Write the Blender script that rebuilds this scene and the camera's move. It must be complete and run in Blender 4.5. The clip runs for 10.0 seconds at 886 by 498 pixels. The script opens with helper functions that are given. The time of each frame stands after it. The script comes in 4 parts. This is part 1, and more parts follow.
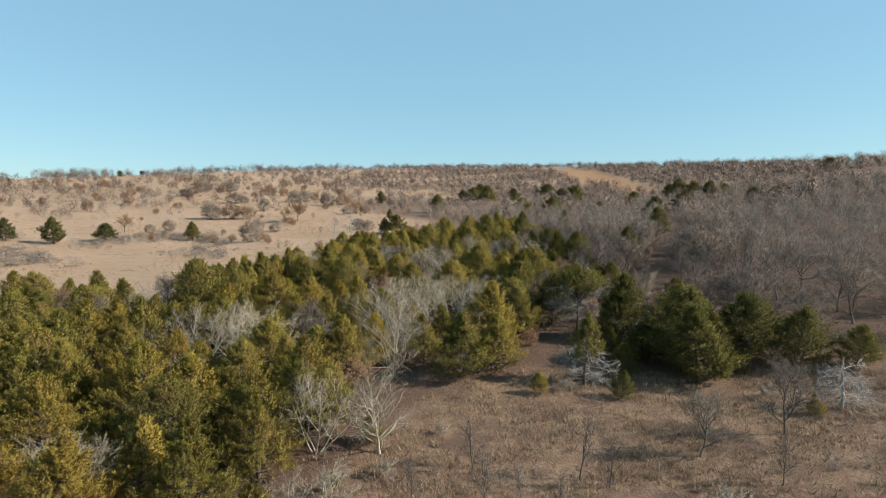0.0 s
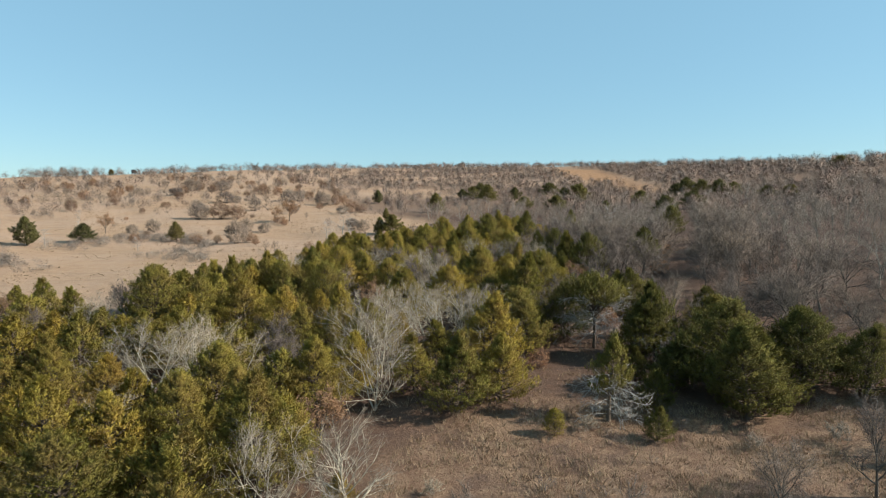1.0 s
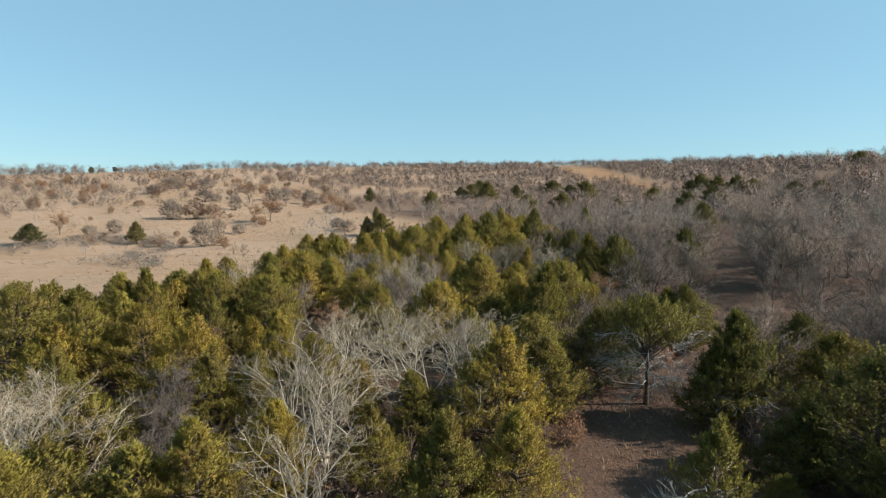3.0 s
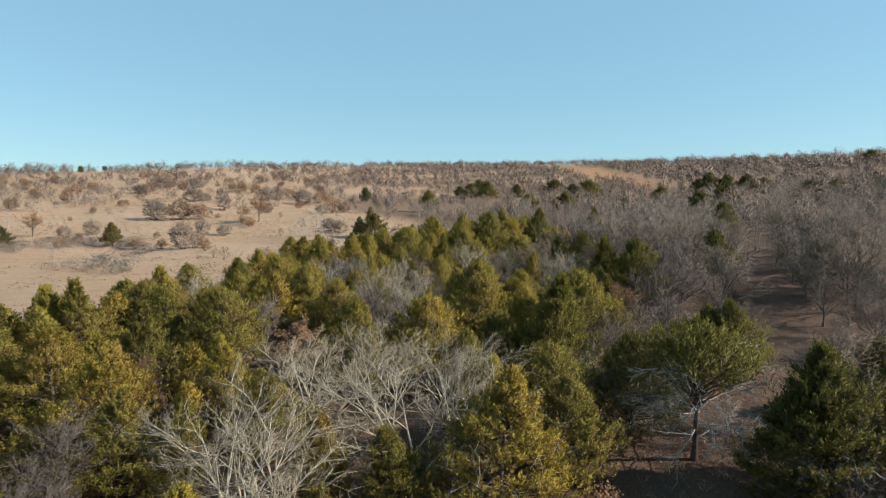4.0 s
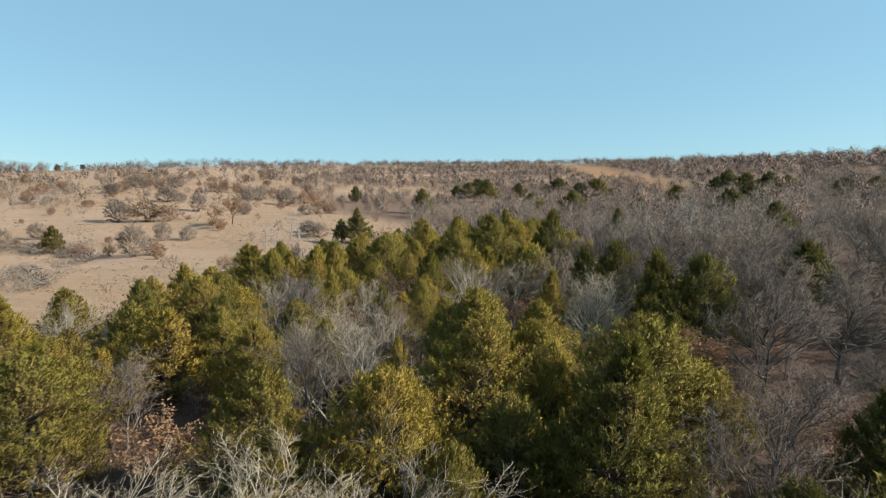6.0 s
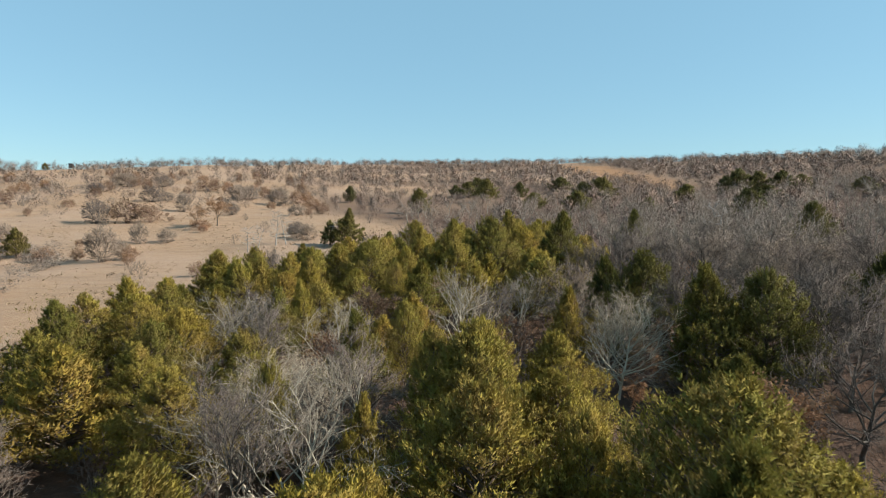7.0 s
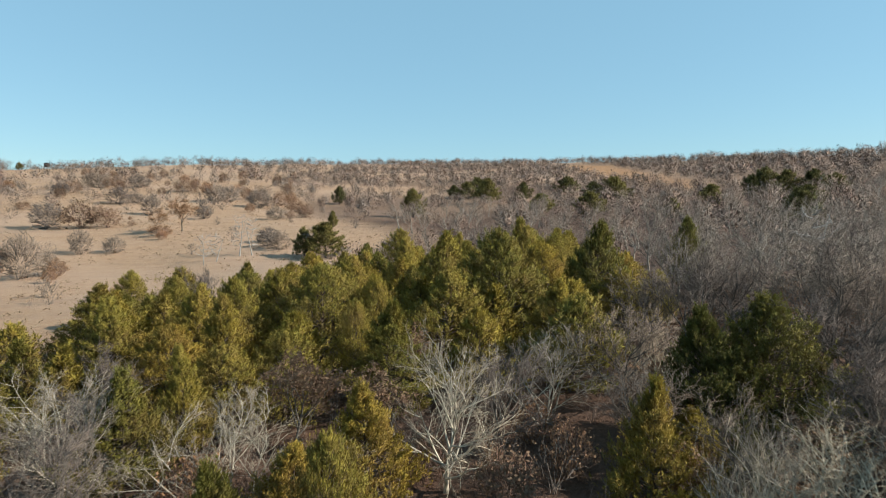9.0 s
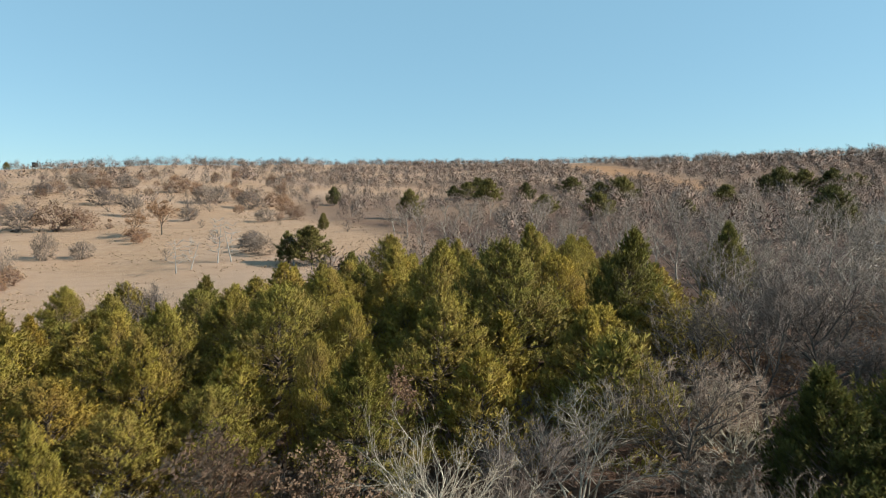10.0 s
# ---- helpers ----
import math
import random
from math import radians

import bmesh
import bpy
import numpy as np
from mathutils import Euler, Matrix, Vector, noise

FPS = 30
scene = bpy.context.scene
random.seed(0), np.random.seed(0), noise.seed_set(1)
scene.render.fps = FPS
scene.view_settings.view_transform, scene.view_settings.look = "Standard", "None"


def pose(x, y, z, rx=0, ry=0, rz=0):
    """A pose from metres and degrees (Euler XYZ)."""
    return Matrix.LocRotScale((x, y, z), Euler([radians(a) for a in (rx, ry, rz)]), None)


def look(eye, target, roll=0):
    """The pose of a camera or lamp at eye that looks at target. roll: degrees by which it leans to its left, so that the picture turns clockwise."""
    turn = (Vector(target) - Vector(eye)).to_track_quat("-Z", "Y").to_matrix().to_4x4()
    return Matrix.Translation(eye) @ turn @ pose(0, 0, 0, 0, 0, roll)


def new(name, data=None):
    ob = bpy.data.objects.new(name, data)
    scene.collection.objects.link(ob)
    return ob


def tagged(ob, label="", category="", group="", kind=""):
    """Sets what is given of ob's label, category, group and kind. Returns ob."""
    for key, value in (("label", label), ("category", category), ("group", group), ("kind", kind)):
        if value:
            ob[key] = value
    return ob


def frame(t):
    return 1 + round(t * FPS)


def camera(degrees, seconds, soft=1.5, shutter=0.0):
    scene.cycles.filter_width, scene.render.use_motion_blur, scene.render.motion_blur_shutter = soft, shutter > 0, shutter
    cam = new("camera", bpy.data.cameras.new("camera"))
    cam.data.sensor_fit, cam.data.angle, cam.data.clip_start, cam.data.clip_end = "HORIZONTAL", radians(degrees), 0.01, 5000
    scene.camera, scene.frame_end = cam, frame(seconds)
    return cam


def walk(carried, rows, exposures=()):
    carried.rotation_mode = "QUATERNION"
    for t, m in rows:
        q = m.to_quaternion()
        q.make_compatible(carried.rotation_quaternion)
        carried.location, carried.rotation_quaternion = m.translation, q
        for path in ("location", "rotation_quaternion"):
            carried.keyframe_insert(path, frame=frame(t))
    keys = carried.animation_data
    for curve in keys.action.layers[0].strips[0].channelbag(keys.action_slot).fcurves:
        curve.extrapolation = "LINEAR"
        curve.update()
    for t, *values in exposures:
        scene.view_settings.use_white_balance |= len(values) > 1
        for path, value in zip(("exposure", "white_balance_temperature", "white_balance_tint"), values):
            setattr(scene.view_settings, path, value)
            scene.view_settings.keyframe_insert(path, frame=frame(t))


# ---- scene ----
cam = camera(74.0, 10.0, soft=0.95, shutter=0.2)
METRES, EYE, TILT, LEAN, TURN = 78.0, 14.0, -4.0, 0.0, 0.0
ROWS = [
    (0.0, 0.0, 0.0, 0.0, -0.0, 0.0, -0.0),
    (0.5, 0.0029, 0.052, 0.0023, 0.01, -0.01, 0.02),
    (1.0, 0.0057, 0.1029, 0.0048, -0.0, -0.0, 0.02),
    (1.5, 0.0085, 0.1532, 0.0071, -0.01, -0.01, 0.03),
    (2.0, 0.0114, 0.2033, 0.0095, -0.04, 0.01, 0.05),
    (2.5, 0.0144, 0.2529, 0.0114, -0.07, 0.01, 0.05),
    (4.0, 0.0243, 0.4018, 0.0192, -0.14, 0.05, 0.05),
    (4.5, 0.0277, 0.4523, 0.0226, -0.17, 0.07, 0.06),
    (5.0, 0.031, 0.5024, 0.0263, -0.21, 0.09, 0.05),
    (5.5, 0.0342, 0.5519, 0.0302, -0.23, 0.1, 0.07),
    (7.0, 0.0443, 0.6986, 0.0431, -0.29, 0.07, 0.08),
    (7.5, 0.0474, 0.7487, 0.0485, -0.3, 0.06, 0.11),
    (8.0, 0.0501, 0.7986, 0.0539, -0.32, 0.06, 0.14),
    (8.5, 0.0525, 0.8486, 0.0595, -0.32, 0.07, 0.13),
    (9.0, 0.0553, 0.8989, 0.064, -0.31, 0.11, 0.13),
    (9.5, 0.0581, 0.948, 0.0688, -0.3, 0.15, 0.11),
    (10.0, 0.0607, 0.9951, 0.0735, -0.28, 0.18, 0.1),
]
walk(cam, [(t, pose(0, 0, EYE, TILT, LEAN, TURN) @ pose(METRES * x, METRES * y, METRES * z, 90 + pitch, roll, yaw)) for t, x, y, z, yaw, pitch, roll in ROWS],
     exposures=[(0.0, 0.7), (10.0, 0.7)])

# ---- light: clear winter sky, low sun to the right ----
SUN_UP, SUN_AZ = 32.0, 98.0   # degrees above the horizon; clockwise from the way ahead
world = bpy.data.worlds.new("clear_sky")
scene.world = world
world.use_nodes = True
wt = world.node_tree
sky = wt.nodes.new("ShaderNodeTexSky")
sky.sky_type, sky.sun_disc = "NISHITA", False
sky.sun_elevation, sky.sun_rotation = radians(SUN_UP), radians(SUN_AZ)
sky.air_density, sky.dust_density, sky.ozone_density = 1.0, 0.15, 1.0
wt.nodes["Background"].inputs["Strength"].default_value = 0.0862
tone = wt.nodes.new("ShaderNodeMix")
tone.data_type, tone.blend_type = "RGBA", "MULTIPLY"
tone.inputs[0].default_value, tone.inputs[7].default_value = 1.0, (0.84, 0.975, 0.965, 1)
wt.links.new(sky.outputs[0], tone.inputs[6])
even = wt.nodes.new("ShaderNodeMix")
even.data_type = "RGBA"
even.inputs[0].default_value, even.inputs[7].default_value = 0.58, (2.3, 4.5, 5.95, 1)
wt.links.new(tone.outputs[2], even.inputs[6])
wt.links.new(even.outputs[2], wt.nodes["Background"].inputs["Color"])
sun = new("sun", bpy.data.lights.new("sun", "SUN"))
sun.data.energy, sun.data.angle, sun.data.color = 4.9, radians(0.53), (1.0, 0.93, 0.82)
s_az, s_up = radians(SUN_AZ), radians(SUN_UP)
sun.matrix_world = look((0, 0, 0), (-math.sin(s_az) * math.cos(s_up), -math.cos(s_az) * math.cos(s_up), -math.sin(s_up)))


# ---- materials ----
class Mat:
    """A small builder of node materials."""

    def __init__(self, name, rough=0.85):
        self.m = bpy.data.materials.new(name)
        self.m.use_nodes = True
        self.t = self.m.node_tree
        self.b = self.t.nodes["Principled BSDF"]
        self.b.inputs["Roughness"].default_value = rough
        self.b.inputs["Specular IOR Level"].default_value = 0.25
        self.pos = self.n("ShaderNodeNewGeometry").outputs["Position"]

    def n(self, kind, **sets):
        node = self.t.nodes.new(kind)
        for k, v in sets.items():
            node.inputs[k].default_value = v
        return node

    def link(self, a, b):
        self.t.links.new(a, b)

    def noise(self, scale, detail=4.0, rough=0.6, src=None):
        k = self.n("ShaderNodeTexNoise", Scale=scale, Detail=detail, Roughness=rough)
        self.link(src or self.pos, k.inputs["Vector"])
        return k.outputs["Fac"]

    def ramp(self, fac, *stops):
        r = self.n("ShaderNodeValToRGB")
        els = r.color_ramp.elements
        while len(els) < len(stops):
            els.new(0.5)
        for e, (p, c) in zip(els, stops):
            e.position, e.color = p, (*c, 1)
        self.link(fac, r.inputs["Fac"])
        return r.outputs["Color"]

    def mix(self, fac, a, b, kind="MIX"):
        k = self.n("ShaderNodeMix")
        k.data_type, k.blend_type = "RGBA", kind
        for sock, v in ((k.inputs[0], fac), (k.inputs[6], a), (k.inputs[7], b)):
            if isinstance(v, bpy.types.NodeSocket):
                self.link(v, sock)
            else:
                sock.default_value = v if isinstance(v, float) else (*v, 1)
        return k.outputs[2]

    def random(self):
        return self.n("ShaderNodeObjectInfo").outputs["Random"]

    def island(self):
        return self.n("ShaderNodeNewGeometry").outputs["Random Per Island"]

    def attr(self, name):
        k = self.n("ShaderNodeAttribute")
        k.attribute_name = name
        return k.outputs["Color"]

    def bump(self, height, strength, dist):
        k = self.n("ShaderNodeBump", Strength=strength, Distance=dist)
        self.link(height, k.inputs["Height"])
        self.link(k.outputs[0], self.b.inputs["Normal"])

    def done(self, colour):
        self.link(colour, self.b.inputs["Base Color"])
        return self.m


def foliage(name, young, old, bronze, amount, tips=True):
    """Scale leaves: the green of the tips over older, browner growth behind, differing by tree, bronzed in patches; a little light comes through."""
    k = Mat(name, 0.75)
    k.b.inputs["Specular IOR Level"].default_value = 0.12
    by_leaf = k.ramp(k.island(), (0.0, (0.15, 0.15, 0.15)), (1.0, (0.85, 0.85, 0.85)))
    leaf = k.mix(by_leaf, old, young)
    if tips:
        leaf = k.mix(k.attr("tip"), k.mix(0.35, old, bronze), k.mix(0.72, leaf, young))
    spray = k.noise(2.6, 3.0, 0.6)
    leaf = k.mix(1.0, leaf, k.ramp(spray, (0.33, (0.74, 0.8, 0.82)), (0.66, (1.2, 1.17, 1.05))), "MULTIPLY")
    tree = k.ramp(k.random(), (0.0, (0.6, 0.68, 0.74)), (0.5, (0.95, 0.97, 0.98)), (0.85, (1.08, 1.05, 0.95)), (1.0, (1.14, 1.0, 0.92)))
    leaf = k.mix(1.0, leaf, tree, "MULTIPLY")
    patch = k.ramp(k.noise(0.55, 3.0), (0.45, (0, 0, 0)), (0.75, (amount, amount, amount)))
    leaf = k.mix(patch, leaf, bronze)
    k.done(leaf)
    thin = k.n("ShaderNodeBsdfTranslucent")
    k.link(leaf, thin.inputs["Color"])
    both = k.n("ShaderNodeMixShader", Fac=0.25)
    k.link(k.b.outputs[0], both.inputs[1])
    k.link(thin.outputs[0], both.inputs[2])
    k.link(both.outputs[0], k.t.nodes["Material Output"].inputs["Surface"])
    return k.m


def bark(name, dark, light, scale=3.0):
    """Weathered bark: lichen patches over fine grain, paler or darker from tree to tree."""
    k = Mat(name, 0.9)
    c = k.ramp(k.noise(scale, 6.0, 0.7), (0.32, dark), (0.68, light))
    c = k.mix(1.0, c, k.ramp(k.random(), (0.0, (0.72, 0.7, 0.7)), (1.0, (1.15, 1.1, 1.05))), "MULTIPLY")
    k.bump(k.noise(scale * 8, 3.0), 0.5, 0.02)
    return k.done(c)


def twig(name, dark, light):
    k = Mat(name, 0.85)
    c = k.mix(k.island(), dark, light)
    c = k.mix(1.0, c, k.ramp(k.random(), (0.0, (0.66, 0.64, 0.66)), (0.5, (0.95, 0.93, 0.92)), (1.0, (1.28, 1.2, 1.1))), "MULTIPLY")
    return k.done(c)


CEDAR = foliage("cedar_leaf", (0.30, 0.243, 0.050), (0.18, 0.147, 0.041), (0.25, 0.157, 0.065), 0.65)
# darker copy of the cedar leaf: deeper green, with crown shade in the colour
CEDAR_SHADED = foliage("cedar_leaf_dark", (0.165, 0.148, 0.036), (0.092, 0.085, 0.028), (0.125, 0.09, 0.038), 0.4)
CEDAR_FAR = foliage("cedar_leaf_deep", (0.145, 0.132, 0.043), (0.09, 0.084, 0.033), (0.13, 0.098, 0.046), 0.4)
OAK_LEAF = foliage("dry_oak_leaf", (0.34, 0.205, 0.13), (0.22, 0.125, 0.08), (0.32, 0.2, 0.13), 0.5, tips=False)
BARK = bark("oak_bark", (0.06, 0.052, 0.044), (0.18, 0.163, 0.14))
BARK_CEDAR = bark("cedar_bark", (0.0667, 0.05, 0.0367), (0.173, 0.14, 0.11))
GREY_BARK = bark("grey_bark", (0.15, 0.133, 0.114), (0.36, 0.33, 0.285))
PALE = bark("pale_bark", (0.30, 0.275, 0.215), (0.58, 0.535, 0.43))
SILVER = bark("bleached_wood", (0.253, 0.24, 0.22), (0.467, 0.453, 0.427))
TWIG = twig("oak_twig", (0.097, 0.077, 0.063), (0.2, 0.163, 0.135))
TWIG_PALE = twig("pale_twig", (0.20, 0.17, 0.13), (0.35, 0.305, 0.235))
TWIG_RED = twig("reddish_twig", (0.133, 0.0767, 0.0567), (0.227, 0.147, 0.11))


def far_cover(name, dark, light, red, amount):
    """Twigs of many far trees: greyer and redder by stands and by single trees."""
    k = Mat(name, 0.9)
    c = k.mix(k.island(), dark, light)
    c = k.mix(k.ramp(k.noise(0.22, 2.0), (0.45, (0, 0, 0)), (0.58, (amount, amount, amount))), c, red)
    c = k.mix(1.0, c, k.ramp(k.noise(0.3, 1.0), (0.38, (0.74, 0.76, 0.78)), (0.62, (1.2, 1.17, 1.12))), "MULTIPLY")
    c = k.mix(1.0, c, k.ramp(k.noise(0.035, 2.0), (0.35, (0.8, 0.8, 0.82)), (0.65, (1.15, 1.1, 1.05))), "MULTIPLY")
    return k.done(c)


FAR_TWIG = far_cover("far_twig", (0.13, 0.106, 0.089), (0.205, 0.17, 0.145), (0.185, 0.12, 0.092), 0.6)
SHRUB = far_cover("far_shrub", (0.19, 0.157, 0.135), (0.245, 0.206, 0.178), (0.23, 0.15, 0.12), 0.65)
BRUSH = far_cover("grey_brush_twig", (0.20, 0.175, 0.152), (0.30, 0.268, 0.232), (0.25, 0.19, 0.155), 0.5)


def ground_material():
    k = Mat("dry_grass_and_litter", 0.95)
    fine, mid, big = k.noise(5.0, 6.0, 0.7), k.noise(0.6, 5.0, 0.65), k.noise(0.045, 4.0, 0.55)
    straw = k.ramp(fine, (0.25, (0.26, 0.162, 0.095)), (0.5, (0.352, 0.231, 0.142)), (0.8, (0.415, 0.285, 0.183)))
    straw = k.mix(k.ramp(mid, (0.4, (0, 0, 0)), (0.72, (0.75, 0.75, 0.75))), straw, (0.275, 0.17, 0.105))
    straw = k.mix(k.ramp(big, (0.45, (0, 0, 0)), (0.65, (0.55, 0.55, 0.55))), straw, (0.373, 0.263, 0.19))
    stripes = k.n("ShaderNodeVectorMath")
    stripes.operation = "MULTIPLY"
    stripes.inputs[1].default_value = (0.05, 0.4, 0.05)
    k.link(k.pos, stripes.inputs[0])
    straw = k.mix(k.ramp(k.noise(1.0, 4.0, 0.65, stripes.outputs[0]), (0.5, (0, 0, 0)), (0.72, (0.45, 0.45, 0.45))), straw, (0.22, 0.15, 0.098))
    litter = k.ramp(fine, (0.25, (0.055, 0.031, 0.02)), (0.55, (0.115, 0.066, 0.043)), (0.85, (0.20, 0.125, 0.085)))
    litter = k.mix(k.ramp(mid, (0.42, (0, 0, 0)), (0.7, (0.7, 0.7, 0.7))), litter, (0.085, 0.055, 0.042))
    brown = k.ramp(fine, (0.3, (0.11, 0.066, 0.042)), (0.52, (0.225, 0.143, 0.09)), (0.75, (0.33, 0.225, 0.145)))
    brown = k.mix(k.ramp(mid, (0.42, (0, 0, 0)), (0.62, (0.8, 0.8, 0.8))), brown, (0.135, 0.076, 0.048))
    brown = k.mix(k.ramp(k.noise(0.23, 4.0, 0.6), (0.5, (0, 0, 0)), (0.62, (0.75, 0.75, 0.75))), brown, (0.095, 0.058, 0.042))
    soil = k.ramp(fine, (0.3, (0.24, 0.127, 0.06)), (0.7, (0.333, 0.187, 0.0933)))
    zone = k.n("ShaderNodeSeparateColor")
    k.link(k.attr("zone"), zone.inputs[0])
    c = k.mix(zone.outputs[0], litter, straw)
    c = k.mix(zone.outputs[1], c, brown)
    c = k.mix(zone.outputs[2], c, soil)
    k.bump(fine, 0.8, 0.25)
    return k.done(c)


GROUND = ground_material()

# ---- the lie of the land: a shallow draw, then a long slope to a ridge ----
AZ = [-180, -90, -60, -37, -18, 0, 18, 37, 60, 90, 180]
RR = [0, 30, 45, 75, 110, 155, 200, 250, 330]
ZZ = [[0, 0, 0, 0, 0, 0, 0, 0, 0], [0, 0, 0, 0, 0, 0, 1, 2, 3], [0, 0, 0, 1, 2, 4, 8, 12, 17],
      [0, 0, 0, 1.5, 3, 5.2, 9, 14.5, 22.5], [0, 0, 0.5, 3, 4.5, 5.8, 10.3, 16.8, 27],
      [0, 0, 0.8, 3.6, 5.2, 7.5, 11.5, 15.5, 23.5], [0, 0, 1, 4, 7, 10, 13.5, 17.2, 25],
      [0, 0, 1, 5, 9, 13, 17.5, 22.5, 31.5], [0, 0, 1, 4, 8, 11, 15, 18, 24],
      [0, 0, 0, 1, 2, 3, 4, 5, 6], [0, 0, 0, 0, 0, 0, 0, 0, 0]]
CREST_R = [400, 400, 380, 378, 405, 620, 560, 385, 380, 400, 400]
CREST_Z = [0, 4, 21, 28.8, 38.0, 56, 51, 38, 27, 8, 0]


def land(x, y):
    """Height of the ground; takes numbers or arrays."""
    x, y = np.asarray(x, float), np.asarray(y, float)
    r, a = np.hypot(x, y), np.degrees(np.arctan2(x, y))
    i = np.clip(np.searchsorted(AZ, a, side="right") - 1, 0, len(AZ) - 2)
    az = np.array(AZ, float)
    f = (a - az[i]) / (az[i + 1] - az[i])
    f = f * f * (3 - 2 * f)
    cr, cz = np.interp(a, AZ, CREST_R), np.interp(a, AZ, CREST_Z)
    cols = np.zeros((len(AZ),) + x.shape)
    for k in range(len(AZ)):
        cols[k] = np.interp(r, RR, ZZ[k])
    z = np.take_along_axis(cols, i[None], 0)[0] * (1 - f) + np.take_along_axis(cols, i[None] + 1, 0)[0] * f
    base = np.take_along_axis(np.array(ZZ, float)[:, -1], i.ravel(), 0).reshape(i.shape) * (1 - f) + \
        np.take_along_axis(np.array(ZZ, float)[:, -1], (i + 1).ravel(), 0).reshape(i.shape) * f
    up = np.clip((r - 330) / (cr - 330), 0, 1)
    z = np.where(r > 330, base + (cz - base) * up - 0.06 * np.clip(r - cr, 0, 500), z)
    return z + 0.22 * np.sin(x * 0.21 + 1) * np.sin(y * 0.17) + 0.5 * np.sin(x * 0.043) * np.sin(y * 0.051 + 2)


def inside(poly, x, y):
    """Which of the points lie in the polygon."""
    x, y = np.asarray(x, float), np.asarray(y, float)
    odd = np.zeros(x.shape, bool)
    for (x0, y0), (x1, y1) in zip(poly, poly[1:] + poly[:1]):
        if y0 != y1:
            odd ^= ((y0 > y) != (y1 > y)) & (x < (x1 - x0) * (y - y0) / (y1 - y0) + x0)
    return odd


# plan of the cover
THICKET = [(-80, 4), (-74, 55), (-58, 66), (-46, 69), (-33, 66), (-27, 72), (-22, 82), (-19, 95), (-19, 112), (-11, 124), (4, 136), (18, 130), (20, 112), (14, 98), (11, 82), (11, 62), (5, 50), (0, 46), (-2.5, 41), (-5, 33), (-6.5, 20), (-8, 8)]
CLEARING = [(-4, 5), (-4.5, 30), (-2, 40), (3, 46), (12, 46), (20, 44), (34, 47), (60, 52), (60, 5)]
PRAIRIE = [(-400, 60), (-74, 60), (-46, 70), (-33, 68), (-27, 80), (-20, 114), (-11, 128), (-2, 150), (2, 175), (-15, 200), (-35, 235), (-50, 300), (-60, 480), (-400, 480)]
SOIL = [(98, 540), (126, 492), (114, 385), (108, 315), (96, 264), (85, 262), (86, 337), (84, 426)]


def soft_noise(x, y, s, seed=0.0):
    x, y = np.asarray(x) / s, np.asarray(y) / s
    return (np.sin(x * 1.9 + 3.1 * np.sin(y * 0.7 + seed)) + np.sin(y * 2.3 + 2.7 * np.sin(x * 0.9 + seed * 2)) + np.sin((x + y) * 1.1 + seed)) / 3


def part(name, mesh, material, parent, label=""):
    if isinstance(mesh, bmesh.types.BMesh):
        me = bpy.data.meshes.new(name)
        mesh.to_mesh(me)
        mesh.free()
        mesh = me
    if material and not mesh.materials:
        mesh.materials.append(material)
    ob = new(name, mesh)
    ob.parent = parent
    return tagged(ob, label)


def mesh_of(name, verts, faces, material):
    me = bpy.data.meshes.new(name)
    verts = np.asarray(verts, np.float32)
    faces = np.asarray(faces, np.int32)
    n = faces.shape[1]
    me.vertices.add(len(verts))
    me.vertices.foreach_set("co", verts.ravel())
    me.loops.add(faces.size)
    me.loops.foreach_set("vertex_index", faces.ravel())
    me.polygons.add(len(faces))
    me.polygons.foreach_set("loop_start", np.arange(0, faces.size, n, dtype=np.int32))
    me.update(calc_edges=True)
    me.materials.append(material)
    return me


def build_ground():
    u = np.linspace(-1, 1, 301)
    gx = 60 * np.sinh(u * 4.2) / np.sinh(4.2) * 30
    gy = np.concatenate([np.linspace(-900, -20, 12)[:-1], np.linspace(-20, 260, 190)[:-1], np.linspace(260, 700, 110)[:-1], np.linspace(700, 1700, 12)])
    X, Y = np.meshgrid(gx, gy)
    Z = land(X, Y)
    ny, nx = X.shape
    idx = np.arange(nx * ny).reshape(ny, nx)
    quads = np.stack([idx[:-1, :-1], idx[:-1, 1:], idx[1:, 1:], idx[1:, :-1]], -1).reshape(-1, 4)
    me = mesh_of("ground", np.stack([X, Y, Z], -1).reshape(-1, 3), quads, GROUND)
    me.polygons.foreach_set("use_smooth", np.ones(len(quads), bool))
    x, y = X.ravel(), Y.ravel()
    wob = 6 * soft_noise(x, y, 22)
    far = np.clip((np.hypot(x, y) - 190) / 120, 0, 1)
    def soft(poly, d, w):
        return sum(inside(poly, x + wob * w + d * i, y + wob * w + d * j).astype(float) for i in (-1, 0, 1) for j in (-1, 0, 1)) / 9

    left = np.clip((30 - np.degrees(np.arctan2(x, y))) / 30, 0.25, 1)
    straw = np.maximum(soft(PRAIRIE, 5, 0.4), np.clip(far * left * (0.95 + 1.2 * soft_noise(x, y, 38, 1.3)), 0, 1) * 0.95)
    brown = soft(CLEARING, 1.2, 0.2)
    soil = soft(SOIL, 5, 0.7)
    layer = me.color_attributes.new("zone", "FLOAT_COLOR", "POINT")
    layer.data.foreach_set("color", np.stack([straw, brown, soil, np.ones_like(x)], -1).astype(np.float32).ravel())
    tagged(new("ground", me), "dry tan winter grass and brown leaf litter", "ground", kind="structure")


build_ground()


